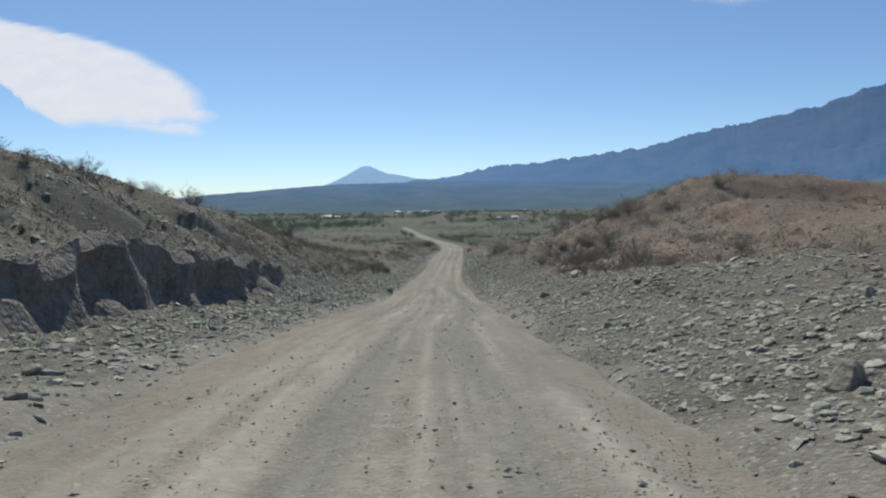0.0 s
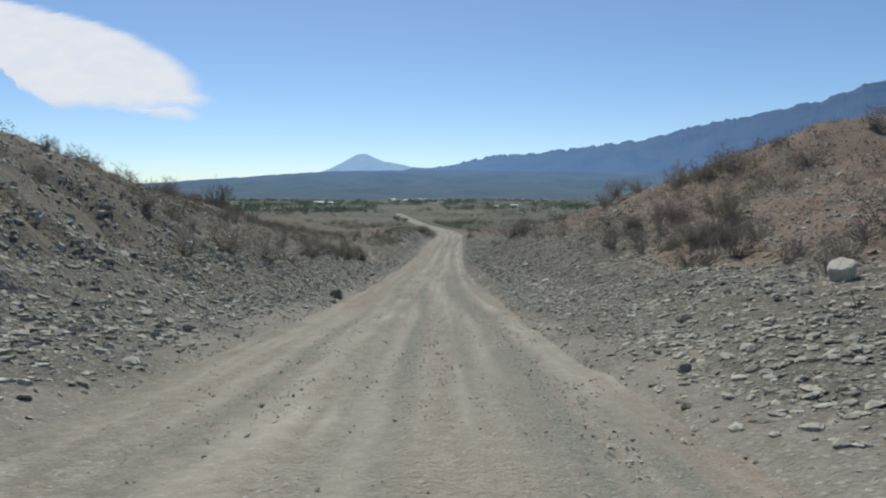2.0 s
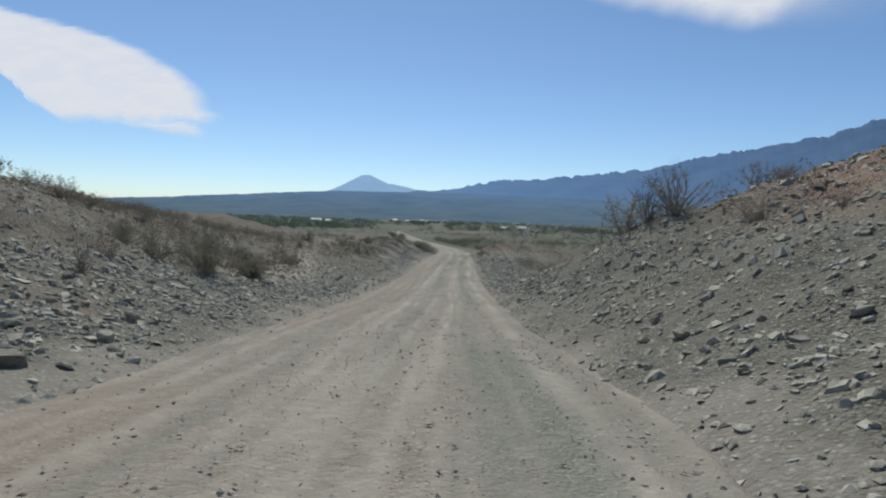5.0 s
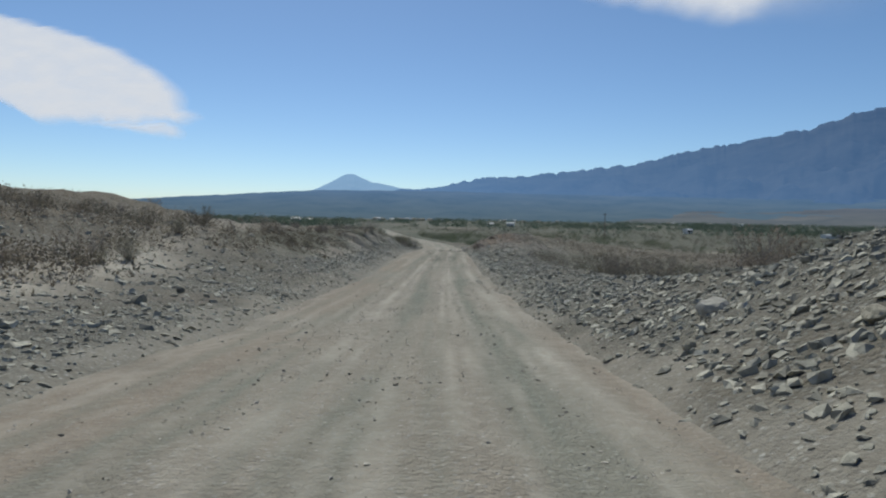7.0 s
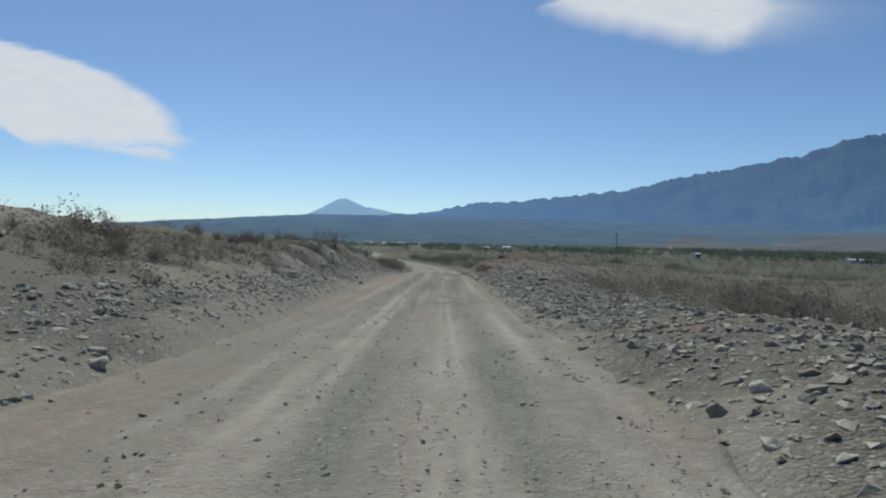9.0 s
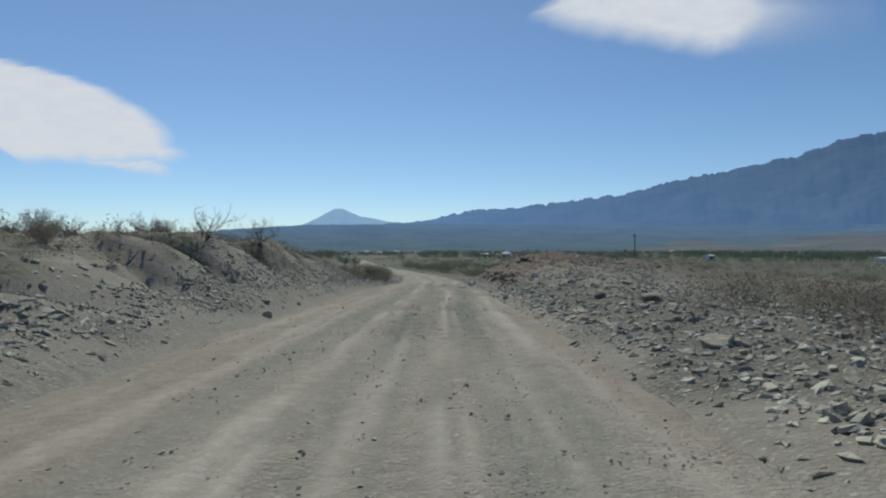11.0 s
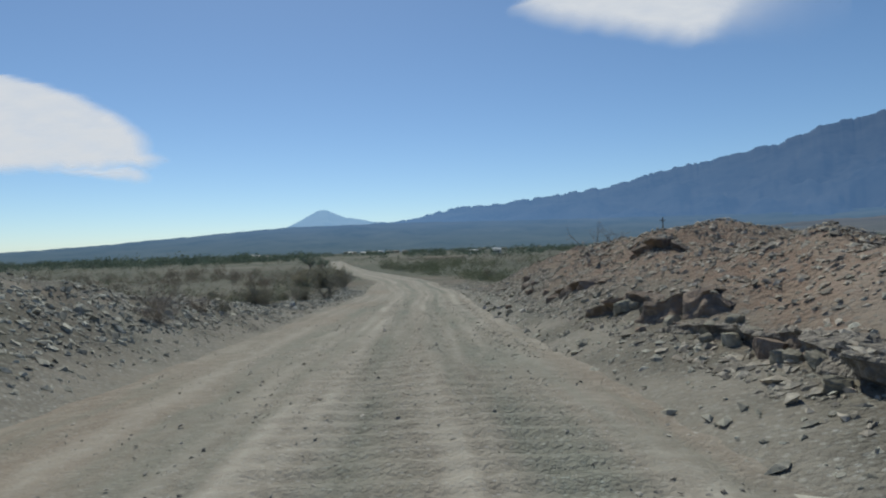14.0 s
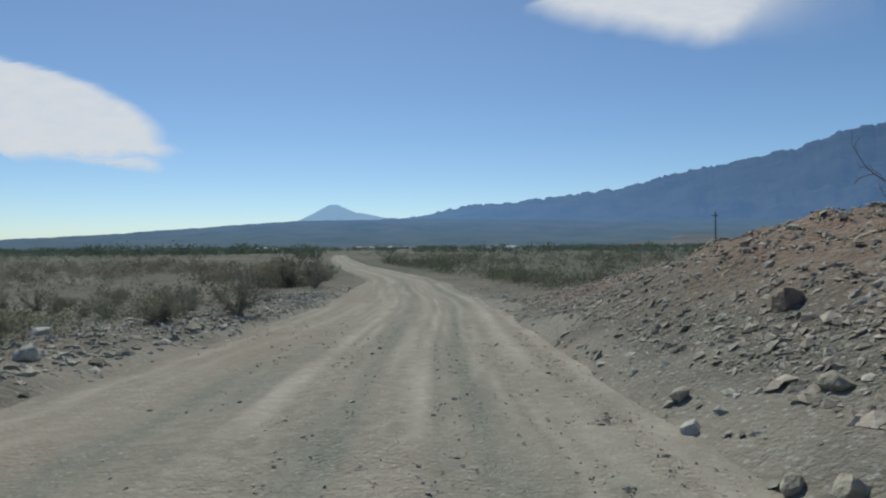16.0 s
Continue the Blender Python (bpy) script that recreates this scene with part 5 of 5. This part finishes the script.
for ok, name, label, mat in ((qx >= -21, "roadside_brush", "low grey-green brush crowding the flat ground", BRUSHLEAF), (qx < -21, "plain_mat", "low grey-brown brush matting the flat plain", HILLBRUSH)):
    leaf_cloud(name, label, mat, on_ground(qx[ok], qy[ok]), big[ok], 150, 417, 0.085)
sy = g.uniform(100, 420, 5000)
su = 18 + g.uniform(0, 1, 5000) * (40 + sy * 0.6)
sx = su + road_x(sy)
ok = (layers(sx, sy, 26.0, 3, 407) > g.uniform(-0.4, 0.7, 5000)) & ((su > 30) | (sy > 208))
sx, sy = sx[ok][:1700], sy[ok][:1700]
leaf_cloud("plain_scrub", "brown dry scrub spread over the plain", PLAINLEAF, on_ground(sx, sy), np.minimum(g.lognormal(math.log(0.65), 0.4, len(sx)), 1.2), 90, 409, 0.09)
sy = 345 + 840 * g.uniform(0, 1, 9000) ** 1.0
su = g.uniform(-0.75, 0.75, 9000) * sy
sx = su + road_x(np.minimum(sy, 420))
ok = layers(sx, sy * 0.45, 50.0, 3, 411) > g.uniform(-0.45, 0.45, 9000)
ok &= np.abs(su) > 9
sx, sy = sx[ok][:4200], sy[ok][:4200]
leaf_cloud("valley_trees", "dark green groves in rows across the valley", GROVE, on_ground(sx, sy), np.minimum(g.lognormal(math.log(2.0), 0.35, len(sx)) * np.interp(sy, [345, 600, 1150], [0.85, 1.1, 1.25]), 4.0), 60, 413, 0.16)


# ---- bare trees ----
def dead_tree(x, y, tall, seed, label, lean=0.0):
    r = random.Random(seed)
    base = new("dead_tree")
    base.matrix_world = pose(x, y, float(height(x, y)) - 0.05)
    trunk_v, trunk_f, limb_v, limb_f = [], [], [], []

    def grow(p, way, length, r0, depth, v, f):
        pts = [p]
        for _ in range(4):
            way = (way + Vector((r.gauss(0, 0.25), r.gauss(0, 0.25), r.gauss(0.04, 0.2)))).normalized()
            p = p + way * length / 4
            pts.append(p)
        twig_tube(v, f, pts, r0, r0 * 0.5)
        if depth:
            for i in (2, 3, 4):
                w = (way + Vector((r.gauss(0, 0.7), r.gauss(0, 0.7), r.gauss(0.2, 0.45)))).normalized()
                grow(pts[i], w, length * r.uniform(0.45, 0.7), r0 * 0.5, depth - 1, limb_v, limb_f)

    for k in range(8):
        a = r.uniform(0, 6.28)
        s = r.uniform(0.8, 1.9)
        grow(Vector((0, 0, 0)), Vector((math.cos(a) * s + lean, math.sin(a) * s, r.uniform(0.3, 0.8))).normalized(), tall * r.uniform(0.55, 0.8), 0.05 * tall / 2, 3, trunk_v, trunk_f)
    mesh_object("trunk", [tuple(v) for v in trunk_v], trunk_f, BARK, base)
    mesh_object("branchwork", [tuple(v) for v in limb_v], limb_f, BARK, base)
    return tagged(base, label, "tree")


dead_tree(-13.15, 153.4, 1.15, 7, "leafless dead tree with crooked limbs on a bank", 0.3)
dead_tree(-12.95, 146.4, 1.1, 8, "bare grey thorn tree on the bank's crest")
dead_tree(2.6, 181.6, 1.25, 9, "bare twiggy thorn tree on the stony hill")


def leafy_tree(x, y, tall, seed, label):
    """A broad dark tree: trunk, limbs, and a crown of leaf clumps with gaps."""
    r = random.Random(seed)
    base = new("tree")
    base.matrix_world = pose(x, y, float(height(x, y)) - 0.1)
    tv, tf, ends = [], [], []
    twig_tube(tv, tf, [Vector((0, 0, 0)), Vector((0.1, 0, tall * 0.2)), Vector((0, 0.1, tall * 0.4))], tall * 0.045, tall * 0.03)
    for k in range(9):
        t = 0.7 * k + r.uniform(-0.2, 0.2)
        way = Vector((math.cos(t), math.sin(t), r.uniform(0.3, 1.1))).normalized()
        p0 = Vector((0, 0, tall * r.uniform(0.18, 0.4)))
        p1 = p0 + way * tall * r.uniform(0.25, 0.4)
        p2 = p1 + (way + Vector((0, 0, 0.3))).normalized() * tall * r.uniform(0.15, 0.3)
        twig_tube(tv, tf, [p0, p1, p2], tall * 0.022, tall * 0.008)
        ends += [p1, p2]
    mesh_object("trunk", [tuple(v) for v in tv], tf, BARK, base)
    q = np.random.default_rng(seed)
    at = np.array([tuple(e) for e in ends])
    c3 = at[q.integers(0, len(at), 2600)] + q.normal(0, tall * 0.085, (2600, 3))
    e1, e2 = q.normal(0, tall * 0.014, (2600, 3)), q.normal(0, tall * 0.014, (2600, 3))
    v = np.stack([c3 - e1, c3 + e2, c3 + e1], 1).reshape(-1, 3)
    mesh_object("crown", v, np.arange(len(v)).reshape(-1, 3), GROVE, base)
    return tagged(base, label, "tree", "valley trees")


leafy_tree(133, 312, 6.4, 21, "broad dark green tree beside a pale shed")
leafy_tree(140, 318, 5.2, 22, "dark green tree beside a pale shed")
leafy_tree(-31.5, 291, 3.6, 23, "low bushy tree beside the road's bend")
leafy_tree(-27.5, 283, 2.8, 24, "rounded dark bush at the road's bend")

# ---- poles, houses ----
def utility_pole(x, y, tall, label):
    base = new("utility_pole")
    base.matrix_world = pose(x, y, float(height(x, y)) - 0.1, 0, 0, 20)
    bm = bmesh.new()
    bmesh.ops.create_cone(bm, cap_ends=True, segments=10, radius1=0.16, radius2=0.11, depth=tall, matrix=Matrix.Translation((0, 0, tall / 2)))
    part("pole", bm, WOOD, base)
    bm = bmesh.new()
    box(bm, (1.5, 0.12, 0.12), (0, 0.14, tall - 0.6))
    part("crossarm", bm, WOOD, base)
    for k in (-0.6, 0.6):
        bm = bmesh.new()
        bmesh.ops.create_cone(bm, cap_ends=True, segments=8, radius1=0.06, radius2=0.04, depth=0.16, matrix=Matrix.Translation((k, 0.14, tall - 0.46)))
        part("insulator", bm, TINROOF, base)
    return tagged(base, label, "utility pole", "utility poles")


def house(x, y, size, turn, wall_mat, label, roof_mat=None, pitch=0.16):
    """A small house: walls with openings, a low gable roof with eaves."""
    w, d, h = size
    base = new("house")
    base.matrix_world = pose(x, y, float(height(x, y)) - 0.2, 0, 0, turn)
    bm = bmesh.new()
    box(bm, (w, d, h), (0, 0, h / 2))
    part("wall", bm, wall_mat, base)
    bm = bmesh.new()
    rise = d * pitch
    p = [bm.verts.new(c) for c in ((-w / 2 - .4, -d / 2 - .4, h - .05), (w / 2 + .4, -d / 2 - .4, h - .05), (w / 2 + .4, 0, h + rise), (-w / 2 - .4, 0, h + rise), (w / 2 + .4, d / 2 + .4, h - .05), (-w / 2 - .4, d / 2 + .4, h - .05))]
    for f in ((0, 1, 2, 3), (3, 2, 4, 5), (0, 3, 5), (1, 4, 2), (0, 5, 4, 1)):
        bm.faces.new([p[i] for i in f])
    part("roof", bm, roof_mat or TINROOF, base)
    bm = bmesh.new()
    box(bm, (1.0, 0.1, 2.0), (-w * 0.1, -d / 2 - 0.02, 1.0))
    part("door", bm, DARK, base)
    for k in (-0.33, 0.25):
        bm = bmesh.new()
        box(bm, (1.2, 0.1, 1.0), (w * k, -d / 2 - 0.02, 1.6))
        part("window", bm, DARK, base)
    return tagged(base, label, "house", "valley houses")


utility_pole(42.3, 282.0, 8.6, "weathered wooden utility pole standing in scrub")
house(-183, 788, (12, 7, 3.4), 8, PAINT, "long white farmhouse with a tin roof")
house(-170, 792, (6, 5, 2.8), 8, PAINT, "small white outbuilding beside the farmhouse")
house(40, 598, (6, 5, 3.2), -10, PAINT, "white house among dark trees")
house(24, 600, (5.5, 5, 2.6), 12, PAINT, "low white house among dark trees")
house(158, 352, (17, 4, 1.6), 4, PAINT, "long low pale shed beside a dark tree", pitch=0.08)
house(118, 420, (4, 3, 2.4), 30, PAINT, "tiny white hut on the plain")
g = np.random.default_rng(501)
for x0, x1, count in ((-150, -45, 13), (62, 165, 7), (330, 470, 6)):  # the village at the far slope's foot
    for k in range(count):
        x, y = x0 + (x1 - x0) * (k + g.uniform(0.1, 0.9)) / count, 1130 + g.uniform(-70, 90)
        pale = g.random() < 0.35
        house(x, y, (g.uniform(4, 9), 5, g.uniform(2.4, 3.2)), g.uniform(-20, 20), PAINT if pale else ADOBE,
              "distant white village house with a tin roof" if pale else "distant brown village house with a grey roof", None if pale else ADOBE)
